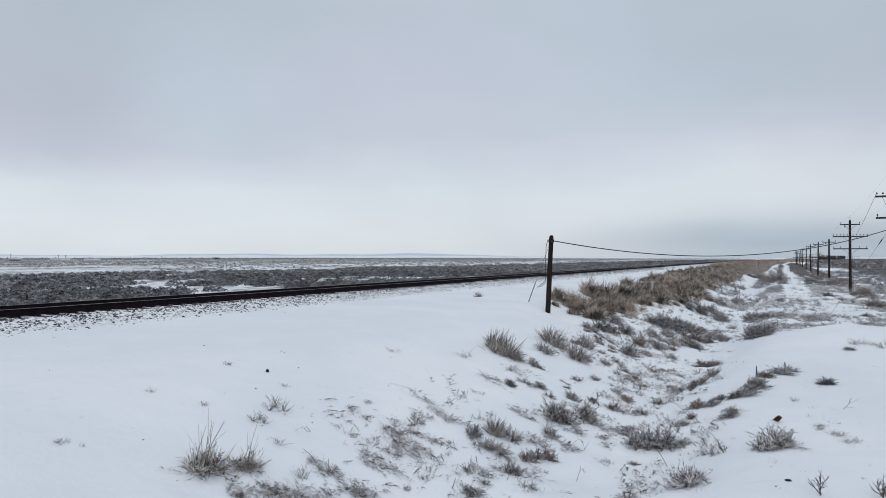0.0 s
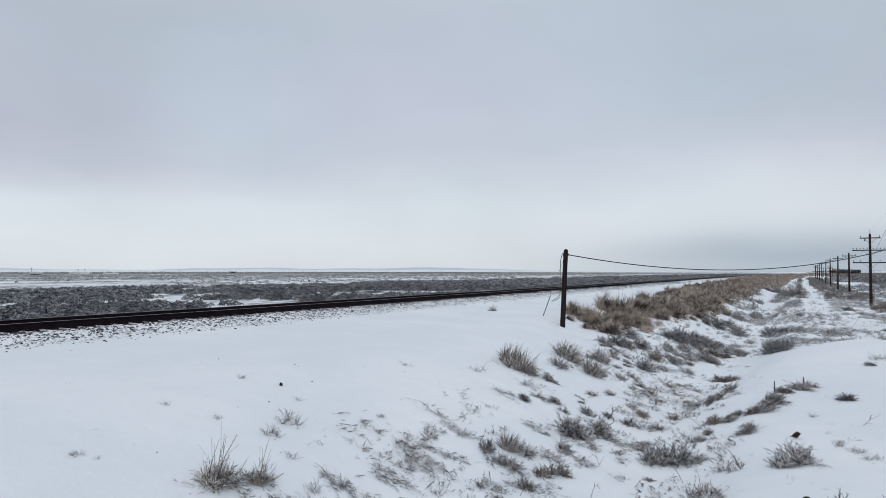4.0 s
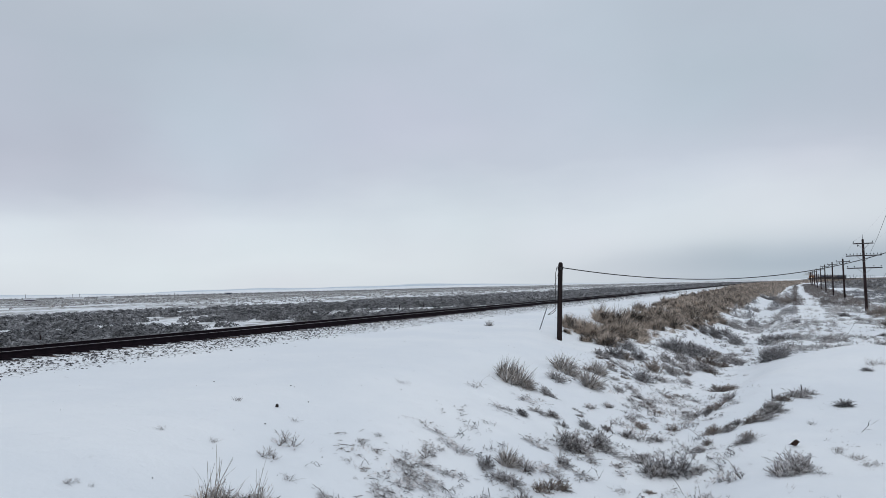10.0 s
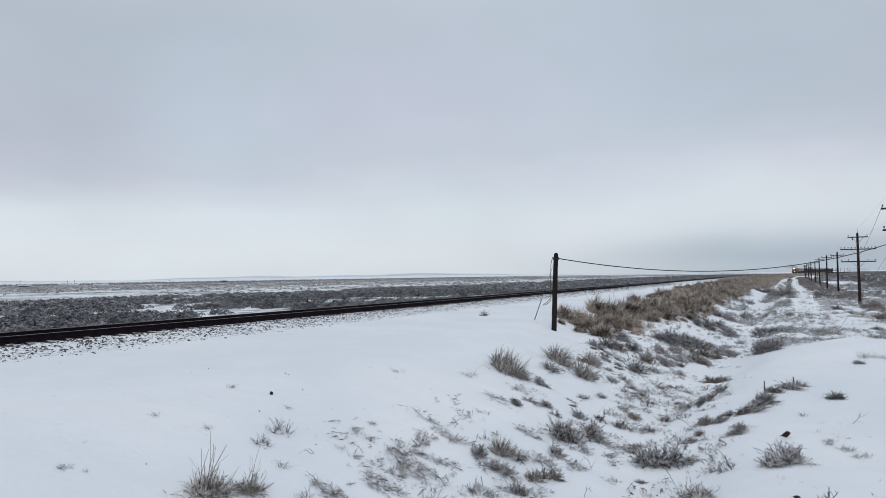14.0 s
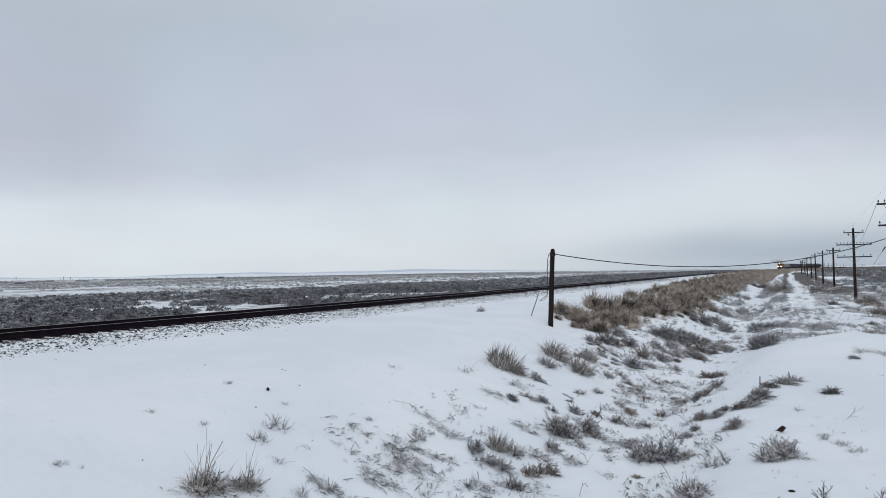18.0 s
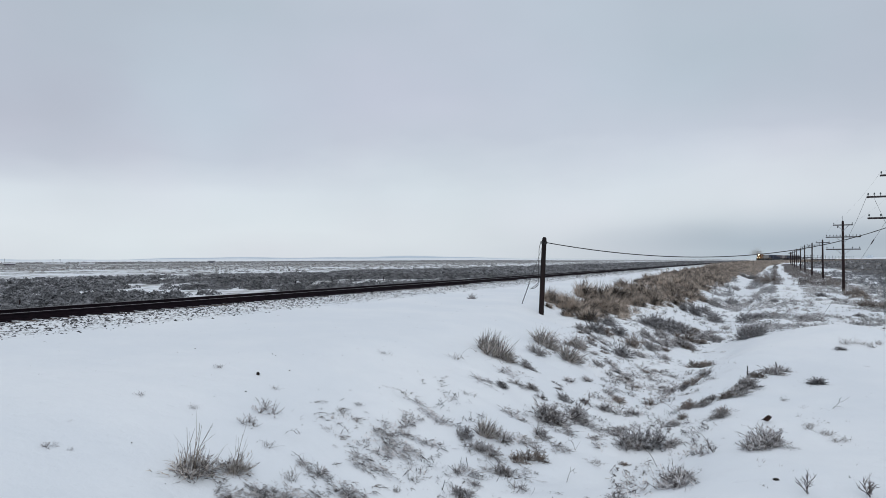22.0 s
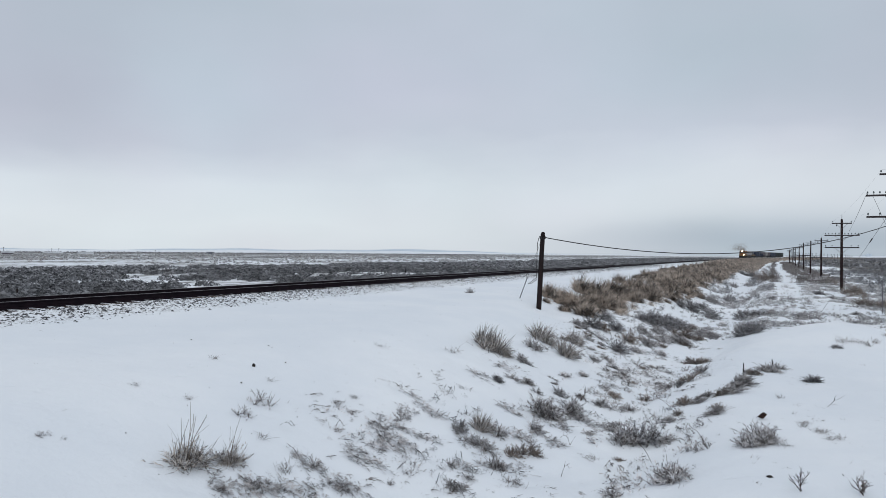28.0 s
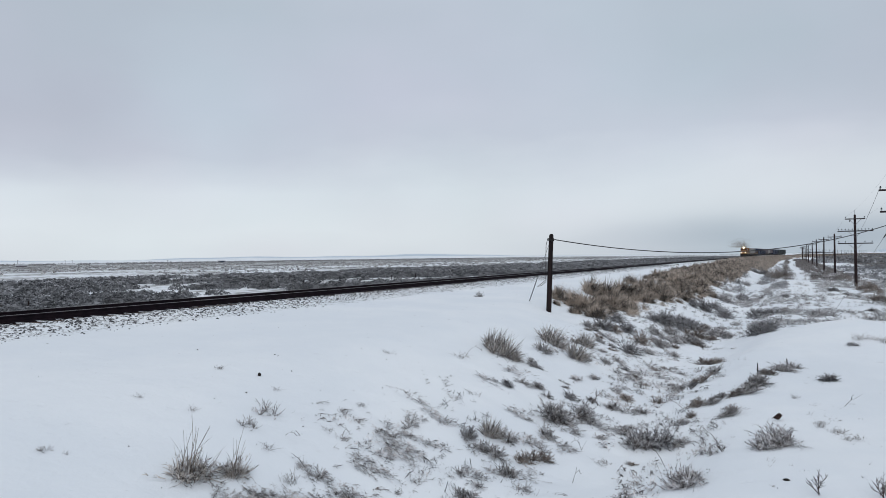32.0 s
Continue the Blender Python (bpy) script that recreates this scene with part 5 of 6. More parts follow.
TAN_GRASS_A = (
    (-7.86, 28.99, 0.83, 0.58),
    (-10.54, 32.22, 0.80, 0.50),
    (-9.62, 31.39, 0.90, 0.60),
    (-8.88, 30.73, 0.90, 0.60),
    (-7.76, 28.85, 0.90, 0.55),
    (-9.51, 30.65, 0.78, 0.84),
    (-8.91, 30.90, 0.94, 0.78),
    (-10.20, 30.94, 0.64, 0.74),
    (-8.81, 32.78, 0.88, 0.77),
    (-7.34, 33.37, 0.65, 0.60),
    (-8.23, 33.43, 1.05, 0.83),
    (-8.57, 36.02, 1.07, 0.77),
    (-10.14, 36.48, 1.16, 1.10),
    (-9.43, 37.06, 1.17, 1.17),
    (-7.83, 39.30, 0.95, 0.70),
    (-9.50, 40.91, 1.14, 1.08),
    (-8.97, 41.54, 1.15, 0.88),
    (-7.45, 42.82, 1.03, 0.75),
    (-8.04, 44.77, 1.08, 0.86),
    (-8.85, 46.66, 1.20, 1.05),
    (-6.74, 46.94, 0.96, 0.52),
    (-9.65, 47.51, 1.23, 1.00),
    (-10.85, 48.99, 0.88, 0.80),
    (-7.58, 50.13, 1.35, 0.87),
    (-8.49, 55.34, 1.49, 1.14),
    (-7.24, 55.34, 1.47, 0.87),
    (-6.48, 56.83, 0.97, 0.66),
    (-9.81, 59.00, 1.60, 1.32),
)
TAN_GRASS_B = (
    (-7.85, 61.05, 1.63, 1.15),
    (-11.49, 62.41, 1.00, 0.90),
    (-9.48, 67.08, 1.80, 1.37),
    (-7.77, 68.20, 1.80, 1.17),
    (-8.11, 83.37, 2.19, 1.16),
)
TAN_GRASS = TAN_GRASS_A + TAN_GRASS_B


def plant_all():
    rng = random.Random(21)
    for x, y, w, h in SAGEBRUSH:
        put_plant("sparse_sagebrush" if w < 0.36 else "sagebrush", x, y, w * (1.25 if w < 0.36 else 1.0), h * (1.35 if w < 0.36 else 1.1), "small grey rimed sagebrush growing through snow" if w < 0.5 else "grey twiggy sagebrush with rime in the snowy ditch", "shrub", "ditch brush", 180, rng, 0, 1.8)
    for x, y, w, h in DARK_BRUSH:
        put_plant("dark_brush", x, y, w * 1.08, h * 1.15, "dark grey-green brush standing out of the snow", "shrub", "ditch brush", 180, rng, 0, 1.8)
    for x, y, w, h in BROWN_WEED:
        put_plant("brown_weed", x, y, w * 1.05, h * 1.1, "brown dried weed clump in snow", "weed", "ditch brush", 180, rng, 0, 1.8)
    for k, (x, y, w, h) in enumerate(LOW_SCRUB):
        put_plant(("sagebrush", "brown_weed", "sagebrush")[k % 3], x, y, w, h, "low grey-brown scrub lying over the snowy ditch", "shrub", "ditch brush", 180, rng, 0, 1.8)
    for kind, x, y, w, h in SLOPE_BED:
        put_plant(kind, x, y, w * 1.08, h * 1.1, "low rimed twigs matted on the snowy slope" if "grass" in kind else "low twiggy rimed scrub on the snowy slope", "grass tuft" if "grass" in kind else "shrub", "slope scrub", 40, rng, 0, 1.2)
    for x, y, w, h in BUNCHGRASS:
        put_plant("bunchgrass", x, y, w * 1.22, h * 1.1, "straw-coloured bunchgrass tuft with tall bare stalks in snow", "grass tuft", "grass tufts", 180, rng, 10)
    for x, y, w, h in TALL_BUNCHGRASS:
        put_plant("tall_bunchgrass", x, y, w * 1.1, h, "tall grey-tan bunchgrass tuft leaning down the snowy slope", "grass tuft", "grass tufts", 180, rng, 0, 1.3)
    for x, y, w, h in DRY_WISP:
        put_plant("dry_wisp", x, y, w, max(h, 0.12), "few dry stems poking out of the snow", "weed", "dry wisps", 180, rng)
    for x, y, w, h in MATTED_GRASS:
        put_plant("matted_grass", x, y, w * 1.25, max(h, 0.22) * 1.25, "flattened dry grass poking through snow on the slope", "grass tuft", "grass tufts", 25, rng, 0, 1.3)
    # small scrub over the ditch floor and the slope above it
    done = 0
    while done < 100:
        y, u = rng.uniform(8.5, 31), rng.uniform(11.9, 16.3)
        x = float(track_x(y)) + u
        if float(value_noise(x, y, 1.6, 12.0)) < rng.uniform(-0.35, 0.6):
            continue
        if -5.7 < x < -3.6 and 9.6 < y < 13.6:
            y += 8
            x = float(track_x(y)) + u
        w = rng.uniform(0.14, 0.5)
        kind = rng.choice(("sagebrush", "sparse_sagebrush", "matted_grass", "brown_weed"))
        put_plant(kind, x, y, w, w * rng.uniform(0.35, 0.6), "low twiggy scrub poking through snow in the ditch", "shrub" if kind != "matted_grass" else "grass tuft", "ditch scrub", 180 if kind != "matted_grass" else 25, rng)
        done += 1
    # tall tan bunches along the brow of the ditch behind the stub pole
    for x, y, w, h in TAN_GRASS:
        put_plant("tan_grass", x, y, w * 1.3, h * (1.5 if y < 45 else 1.35), "rounded tan bunchgrass on the brow of the ditch", "grass tuft", "tan bunchgrass", 180, rng, 0, 1.7)
    for k in range(240):
        y = 29.2 + 0.30 * k + rng.uniform(-0.4, 0.4)
        u = 9.5 - 2.0 * min(max((y - 48) / 26, 0), 1) + (k % 4) * (0.8 if y < 50 else 1.1) + rng.gauss(0, 0.3)
        if k % 4 == 3 and y < 41:
            continue
        h = rng.uniform(0.32, 0.72) * (0.8, 1.0, 0.9, 0.75)[k % 4]
        put_plant("tan_grass", float(track_x(y)) + u, y, h * rng.uniform(1.2, 1.9), h, "rounded tan bunchgrass on the brow of the ditch", "grass tuft", "tan bunchgrass", 180, rng, 0, 1.7)


plant_all()


def sliver_mesh(base, way, length, width):
    """One tapering triangle a blade, for growth far off."""
    n = len(base)
    way = way / np.linalg.norm(way, axis=1)[:, None]
    side = np.cross(way, RNG.normal(size=(n, 3)))
    side /= np.linalg.norm(side, axis=1)[:, None] + 1e-9
    W = side * np.asarray(width)[:, None] * 0.65
    V = np.stack((base - W, base + W, base + way * np.asarray(length)[:, None]), 1).reshape(-1, 3)
    return V, np.arange(3 * n).reshape(-1, 3)


def clumps(name, P, w, h, nb, material, label, lean=(0, 0), lo=15, hi=85, thick=0.05, bushy=0.0, rise=0.0, far=False):
    """Many small plants in one mesh: nb blades to a plant. bushy: blades fill a mound and point all ways."""
    n = len(P)
    i = np.repeat(np.arange(n), nb)
    m = len(i)
    way = dome_ways(m, lo, hi) * np.stack((w[i] * 0.6, w[i] * 0.6, h[i]), 1)
    way[:, 0] += lean[0] * w[i]
    way[:, 1] += lean[1] * w[i]
    if bushy:
        d = dome_ways(m, -5, 90) * np.stack((w[i] * 0.5, w[i] * 0.5, h[i] * 0.9), 1) * (RNG.uniform(0.1, 1, m) ** 0.4)[:, None]
        b = P[i] + d * (1 + 0.3 * RNG.normal(0, 1, (m, 1)))
        way = d * 0.5 + RNG.normal(0, 0.35, (m, 3)) * w[i][:, None]
        way[:, 2] += rise * w[i]
        L = w[i] * bushy * RNG.uniform(0.6, 1.4, m)
        b = b - way / np.linalg.norm(way, axis=1)[:, None] * L[:, None] * 0.5
    else:
        b = P[i] + np.stack((RNG.normal(0, 0.20, m) * w[i], RNG.normal(0, 0.20, m) * w[i], np.full(m, -0.02)), 1)
        L = np.linalg.norm(way, axis=1) * RNG.uniform(0.5, 1.1, m)
    wide = w[i] * thick * RNG.uniform(0.6, 1.4, m)
    ob = tris(name, *(sliver_mesh(b, way, L, wide) if far else blade_mesh(b, way, L, wide, RNG.uniform(0, 0.25, m))), material)
    return tagged(ob, label, "vegetation", kind="stuff")


def domed(name, P, w, h, nb, size, material, label):
    """Many bushes in one mesh: each a lumpy dome of small leaf sprays that lie along its surface."""
    i = np.repeat(np.arange(len(P)), nb)
    m = len(i)
    d = dome_ways(m, 0, 88)
    lumpy = 1 + 0.22 * np.sin(5 * d[:, 0] + i) * np.sin(4 * d[:, 1] + 2.3 * i) + RNG.normal(0, 0.10, m)
    half = np.stack((w[i] * 0.5, w[i] * 0.5, h[i] * 0.95), 1)
    c = P[i] + d * half * (lumpy * RNG.uniform(0.72, 1.02, m))[:, None]
    normal = d / half * half.mean(1)[:, None] + RNG.normal(0, 0.40, (m, 3))
    normal /= np.linalg.norm(normal, axis=1)[:, None]
    a = np.cross(normal, RNG.normal(size=(m, 3)))
    a /= np.linalg.norm(a, axis=1)[:, None] + 1e-9
    b = np.cross(normal, a)
    k = (size * w[i] * RNG.uniform(0.6, 1.4, m))[:, None]
    V = np.stack((c - a * k * 0.5 - b * k * 0.7, c + a * k * 0.5 - b * k * 0.7, c + b * k * 1.1), 1).reshape(-1, 3)
    return tagged(tris(name, V, np.arange(3 * m).reshape(-1, 3), material), label, "vegetation", kind="stuff")


def spots(n, u0, u1, y0, y1, mask=None, power=1.0):
    """Random places between two offsets from the track; power > 1 crowds them near y0."""
    u = RNG.uniform(u0, u1, n)
    y = y0 + (y1 - y0) * RNG.uniform(0, 1, n) ** power
    x = u + track_x(y)
    if u1 < 0:
        x = u - 18.4 - 0.022 * y
    keep = np.abs(np.arctan2(x, y) + 0.46) < 0.72
    if mask is not None:
        keep &= mask(x, y, u)
    x, y = x[keep], y[keep]
    return np.stack((x, y, ground_z(x, y)), 1)


def patchy(s, level, seed):
    return lambda x, y, u: bumps(x, y, s, seed) + 0.5 * bumps(x, y, s * 0.37, seed + 3) < level


def rnd(n, a, b):
    return RNG.uniform(a, b, n)


def scatter():
    # sagebrush strip across the track, nearest rows finest
    for y0, y1, u0, u1, n, w0, w1, nb, b in ((5, 110, -55, -9.5, 4600, 0.6, 1.5, 130, 0.085), (5, 170, -65, -40, 5300, 0.8, 1.7, 90, 0.10),
                                                (100, 300, -60, -9.5, 6000, 1.0, 2.0, 50, 0.13), (280, 900, -62, -9.5, 5500, 1.8, 3.6, 30, 0.17)):
        P = spots(n, u0, u1, y0, y1, lambda x, y, u: value_noise(u, y * 0.8, 9.0, 5.0) + 0.5 * value_noise(u * 1.4, y, 3.5, 8.0) < (0.10 if w0 < 0.75 else 0.22 if w0 < 0.9 else 0.05))
        k = len(P)
        w = rnd(k, w0, w1)
        domed("sagebrush_flat", P, w, np.minimum(w * rnd(k, 0.28, 0.48), 0.55), nb, b, M["sage_flat"], "grey sagebrush flat with snow between the bushes")
    # thin growth on the snowed field beyond it
    P = spots(30000, -520, -62, 20, 1100, lambda x, y, u: value_noise(u, y * 0.4, 22.0, 2.0) < np.where(u > -130, 0.0, 0.35))
    clumps("field_stubble", P, rnd(len(P), 0.6, 2.0), rnd(len(P), 0.12, 0.4), 14, M["rime_grass"], "sparse brown stubble on a snowy field", thick=0.10, bushy=0.22, far=True)
    P = spots(260, -260, -120, 40, 500)
    clumps("field_weeds", P, rnd(len(P), 0.5, 1.4), rnd(len(P), 0.3, 0.7), 24, M["brown"], "scattered brown weeds on a snowy field", thick=0.10, bushy=0.3)
    P = spots(4500, -950, -540, 20, 1900, lambda x, y, u: value_noise(u, y * 0.3, 60.0, 3.0) < 0.4)
    clumps("far_brush", P, rnd(len(P), 2, 6), rnd(len(P), 0.4, 0.9), 7, M["sage_dark"], "far dark brush on the plain", thick=0.15, bushy=0.4, far=True)
    # tan grass on the ditch's brow and slope
    for y0, y1, u0, u1, n, w0, nb, th in ((30, 78, 7.6, 12.6, 230, 0.7, 170, 0.022), (76, 160, 7.2, 12.6, 560, 1.1, 120, 0.032), (150, 520, 5.2, 14.5, 2500, 1.3, 60, 0.05)):
        P = spots(n, u0, u1, y0, y1, (lambda x, y, u: (u > 9.6 - 2.0 * np.clip((y - 48) / 26, 0, 1)) & (u < 12.9 - 0.9 * np.clip((y - 36) / 8, 0, 1) + 0.9 * bumps(x, y, 2.0, 3.0)) & (bumps(x, y, 0.8, 14.0) < 0.45)) if y1 < 80 else None)
        w = rnd(len(P), 0.7, 1.3) * w0
        clumps("tan_grass_bank", P, w, w * rnd(len(P), 0.3, 0.55), nb, M["tan"], "thick tan grass covering the ditch bank", thick=th, bushy=0.30, rise=0.25, far=y0 > 70)
    P = spots(2600, 2.6, 14.0, 230, 950)
    clumps("far_bank_grass", P, rnd(len(P), 1.2, 3.0), rnd(len(P), 0.25, 0.55), 22, M["tan"], "low tan grass along the far right of way", thick=0.06, bushy=0.2, far=True)
    # grey brush in the far ditch
    P = spots(150, 12.6, 18.5, 56, 260, patchy(4.0, -0.1, 1.0), 1.3)
    w = rnd(len(P), 0.5, 1.5)
    clumps("ditch_brush", P, w, w * rnd(len(P), 0.35, 0.5), 300, M["sage"], "grey brush crowding the snowy ditch", thick=0.02, bushy=0.16, far=True)
    P = spots(100, 12.6, 18.5, 56, 260, patchy(5.0, -0.15, 7.0), 1.3)
    w = rnd(len(P), 0.6, 1.9)
    clumps("ditch_brush", P, w, w * rnd(len(P), 0.4, 0.55), 340, M["sage_dark"], "dark brush crowding the snowy ditch", thick=0.02, bushy=0.16, far=True)
    # stubble through the snow of the near slope and ditch
    P = spots(2300, 11.2, 17.0, 7, 36, patchy(1.2, -0.25, 2.0), 1.0)
    clumps("slope_stubble", P, rnd(len(P), 0.05, 0.26) , rnd(len(P), 0.02, 0.10), 9, M["straw_grey"], "short dry stubble poking through snow", lean=(0.45, -0.1), lo=3, hi=60, thick=0.045)
    P = spots(1800, 11.8, 16.8, 9, 44, patchy(0.9, -0.2, 6.0), 1.0)
    clumps("slope_stubble", P, 0.06 + 0.4 * rnd(len(P), 0, 1) ** 2, rnd(len(P), 0.03, 0.13), 13, M["sage"], "low grey twigs poking through snow", thick=0.06, bushy=0.34)
    P = spots(950, 12.4, 16.8, 9, 34, patchy(1.5, -0.25, 9.0), 1.0)
    clumps("slope_stubble", P, 0.08 + 0.4 * rnd(len(P), 0, 1) ** 2, rnd(len(P), 0.03, 0.12), 12, M["sage_dark"], "fine dark twigs lying on the snow", thick=0.028, bushy=0.5)
    P = spots(800, 14.2, 17.4, 11, 28, patchy(1.1, -0.05, 8.0))
    clumps("slope_stubble", P, 0.08 + 0.35 * rnd(len(P), 0, 1) ** 2, rnd(len(P), 0.04, 0.15), 12, M["sage"], "broken grey twigs and stubble on the ditch floor", thick=0.055, bushy=0.4)
    P = spots(260, 17.2, 21.0, 9, 27, patchy(2.0, -0.1, 3.5))
    clumps("slope_stubble", P, rnd(len(P), 0.05, 0.22), rnd(len(P), 0.03, 0.14), 7, M["straw_grey"], "short dry stubble poking through snow", lean=(0.2, 0), lo=10, hi=75, thick=0.04)
    P = spots(260, 4.5, 11.0, 5, 40)
    clumps("slope_stubble", P, rnd(len(P), 0.03, 0.08), rnd(len(P), 0.02, 0.06), 5, M["straw_grey"], "single stems poking through snow", lo=5, hi=70, thick=0.12)
    for m, mat, words in ((420, "sage", "grey"), (280, "sage_dark", "dark")):
        P = spots(m, 12.2, 18.8, 32, 80, None, 1.4)
        clumps("ditch_stubble", P, 0.12 + 0.4 * rnd(len(P), 0, 1) ** 2, rnd(len(P), 0.05, 0.16), 16, M[mat], words + " twigs poking through the snow of the ditch", thick=0.06, bushy=0.34)
    # rimed grass on the bank under the telegraph line
    P = spots(7500, 16.8, 30, 32.0, 120, lambda x, y, u: (bumps(x, y, 0.9, 4.0) + 0.5 * bumps(x, y, 3.0, 5.0) < -0.03) & (y > 34.5 + 2.2 * value_noise(x, y, 1.7, 2.0) + 0.12 * (x - 2) ** 2) & ~((np.abs(u - 19.8) < 1.3) & (y > 70)), 1.3)
    clumps("bank_grass", P, rnd(len(P), 0.25, 0.8), rnd(len(P), 0.06, 0.2), 24, M["rime_grass"], "rimed short grass on the bank", thick=0.06, bushy=0.26, far=True)
    P = spots(3000, 16.8, 30, 35.0, 100, lambda x, y, u: ~((np.abs(u - 19.8) < 1.3) & (y > 70)), 1.4)
    clumps("bank_grass", P, rnd(len(P), 0.12, 0.34), rnd(len(P), 0.05, 0.14), 12, M["sage"], "small grey tufts on the snowy bank", thick=0.09, bushy=0.34, far=True)
    P = spots(170, 19, 29, 36, 120, patchy(4.0, -0.15, 5.0), 1.3)
    w = rnd(len(P), 0.5, 1.4)
    clumps("bank_grass", P, w, w * rnd(len(P), 0.2, 0.4), 160, M["sage"], "low grey weeds on the snowy bank", thick=0.025, bushy=0.16, far=True)
    P = spots(2300, 18, 27, 92, 420, lambda x, y, u: (np.abs(u - 19.9 + 0.4 * np.sin(y / 25)) > 1.2) & (value_noise(x, y, 5.0, 9.0) < 0.35))
    clumps("bank_grass", P, rnd(len(P), 0.6, 1.8), rnd(len(P), 0.25, 0.55), 40, M["straw_grey"], "brown weeds along the line of poles", thick=0.05, bushy=0.18, far=True)
    # brown weeds along the foot of the poles, where the bank falls away
    P = spots(300, 23.4, 27.6, 52, 110, lambda x, y, u: np.abs(u - 25.4 - 0.4 * np.sin(y / 6)) < 0.5 + 0.5 * value_noise(x, y, 2.0, 5.0))
    w = rnd(len(P), 0.4, 0.9)
    clumps("pole_line_weeds", P, w, w * rnd(len(P), 0.3, 0.5), 110, M["brown"], "dense brown weeds along the line of poles", thick=0.045, bushy=0.2, far=True)
    # plain beyond the poles
    P = spots(3200, 26.5, 80, 66, 190, patchy(4.0, 0.12, 11.0))
    w = rnd(len(P), 0.5, 1.3)
    clumps("plain_brush", P, w, w * rnd(len(P), 0.3, 0.5), 60, M["sage_flat"], "grey brush in patches over the snowy plain", thick=0.045, bushy=0.16, far=True)
    P = spots(9000, 28, 160, 45, 420, lambda x, y, u: value_noise(u * 0.3, 40 * np.log(y), 4.6, 3.0) + 0.5 * value_noise(u * 0.6, 40 * np.log(y), 1.6, 4.0) < 0.32)
    w = rnd(len(P), 0.6, 1.8)
    clumps("plain_brush", P, w, w * rnd(len(P), 0.3, 0.55), 44, M["sage_flat"], "grey brush in patches over the snowy plain", thick=0.05, bushy=0.2, far=True)
    P = spots(8000, 28, 500, 220, 2200, lambda x, y, u: value_noise(u * 0.1, 30 * np.log(y), 4.6, 6.0) + 0.5 * value_noise(u * 0.2, 30 * np.log(y), 1.6, 7.0) < 0.22)
    clumps("plain_brush", P, rnd(len(P), 3, 8), rnd(len(P), 0.3, 0.7), 8, M["sage_flat"], "far dark brush over the snowy plain", thick=0.14, bushy=0.35, far=True)


scatter()


# ---- ballast stones ----
def ballast():
    n = 9500
    y = 4 + 110 * RNG.uniform(0, 1, n) ** 1.5
    u = 0.95 + 2.4 * RNG.beta(1.25, 1.9, n)
    keep = bumps(u * 1.5, y * 0.9, 0.31, 1.0) + RNG.normal(0, 0.6, n) < 0.5
    u, y = u[keep], y[keep]
    x = track_x(y) + u
    n = len(x)
    s = RNG.uniform(0.015, 0.033, n) + 0.03 * RNG.uniform(0, 1, n) ** 4
    z = ground_z(x, y) + s * 0.1
    o = np.array([[1, 0, 0], [0, 1, 0], [-1, 0, 0], [0, -1, 0], [0, 0, 1], [0, 0, -1]], float)
    V = (o[None] * s[:, None, None]) * RNG.uniform(0.75, 1.3, (n, 6, 1)) + RNG.normal(0, 0.16, (n, 6, 3)) * s[:, None, None]
    V[:, :, 2] *= 0.6
    V = V + np.stack((x, y, z), 1)[:, None]
    T = np.array([[0, 1, 4], [1, 2, 4], [2, 3, 4], [3, 0, 4], [1, 0, 5], [2, 1, 5], [3, 2, 5], [0, 3, 5]])
    ob = tris("ballast", V.reshape(-1, 3), (T[None] + (np.arange(n) * 6)[:, None, None]).reshape(-1, 3), M["stone"])
    tagged(ob, "dark ballast stones showing through thin snow", "stones", kind="stuff")


ballast()


# ---- small things ----
def bare_shrub(x, y, h, seed, label, trunks=3):
    rng = random.Random(seed)
    root = tagged(new("bare_shrub"), label, "shrub", "bare shrubs")
    root.location = (x, y, float(ground_z(x, y)) - 0.03)

    def limb(p, d, length, r, depth, parent):
        q = p + d * length * 0.5 + Vector((rng.gauss(0, 0.04), rng.gauss(0, 0.04), 0)) * length
        e = p + d * length
        bm = bmesh.new()
        add_tube(bm, p, q, r, r * 0.8, 6)
        add_tube(bm, q, e, r * 0.8, r * 0.5, 6)
        o = part("branch" if depth else "trunk", bm, M["stem"], parent)
        if depth < 2:
            for k in range(5 if depth == 0 else 4):
                f = rng.uniform(0.3, 1.0)
                nd = (d * 0.6 + Vector((rng.gauss(0, 0.6), rng.gauss(0, 0.6), rng.uniform(0.1, 0.6)))).normalized()
                limb(p.lerp(e, f), nd, length * rng.uniform(0.3, 0.65), r * 0.6, depth + 1, root if depth == 0 else o)

    for k in range(trunks):
        d = Vector((rng.gauss(0, 0.45), rng.gauss(0, 0.3), 1)).normalized()
        limb(Vector((rng.gauss(0, 0.03), rng.gauss(0, 0.03), 0)), d, h * (0.85 if k == 0 else rng.uniform(0.35, 0.75)), 0.009 if k == 0 else 0.006, 0, root)


def lump(name, x, y, r, flat, material, label, category, seed):
    bm = bmesh.new()
    bmesh.ops.create_icosphere(bm, subdivisions=2, radius=1.0)
    for v in bm.verts:
        w = 1 + 0.4 * noise.noise(v.co * 1.6 + Vector((seed, 0, 0)))
        v.co = Vector((v.co.x * r * w * 1.3, v.co.y * r * w, v.co.z * r * w * flat))
    ob = part(name, bm, material)
    ob.location = (x, y, float(ground_z(x, y)) + r * flat * 0.5)
    return tagged(ob, label, category)


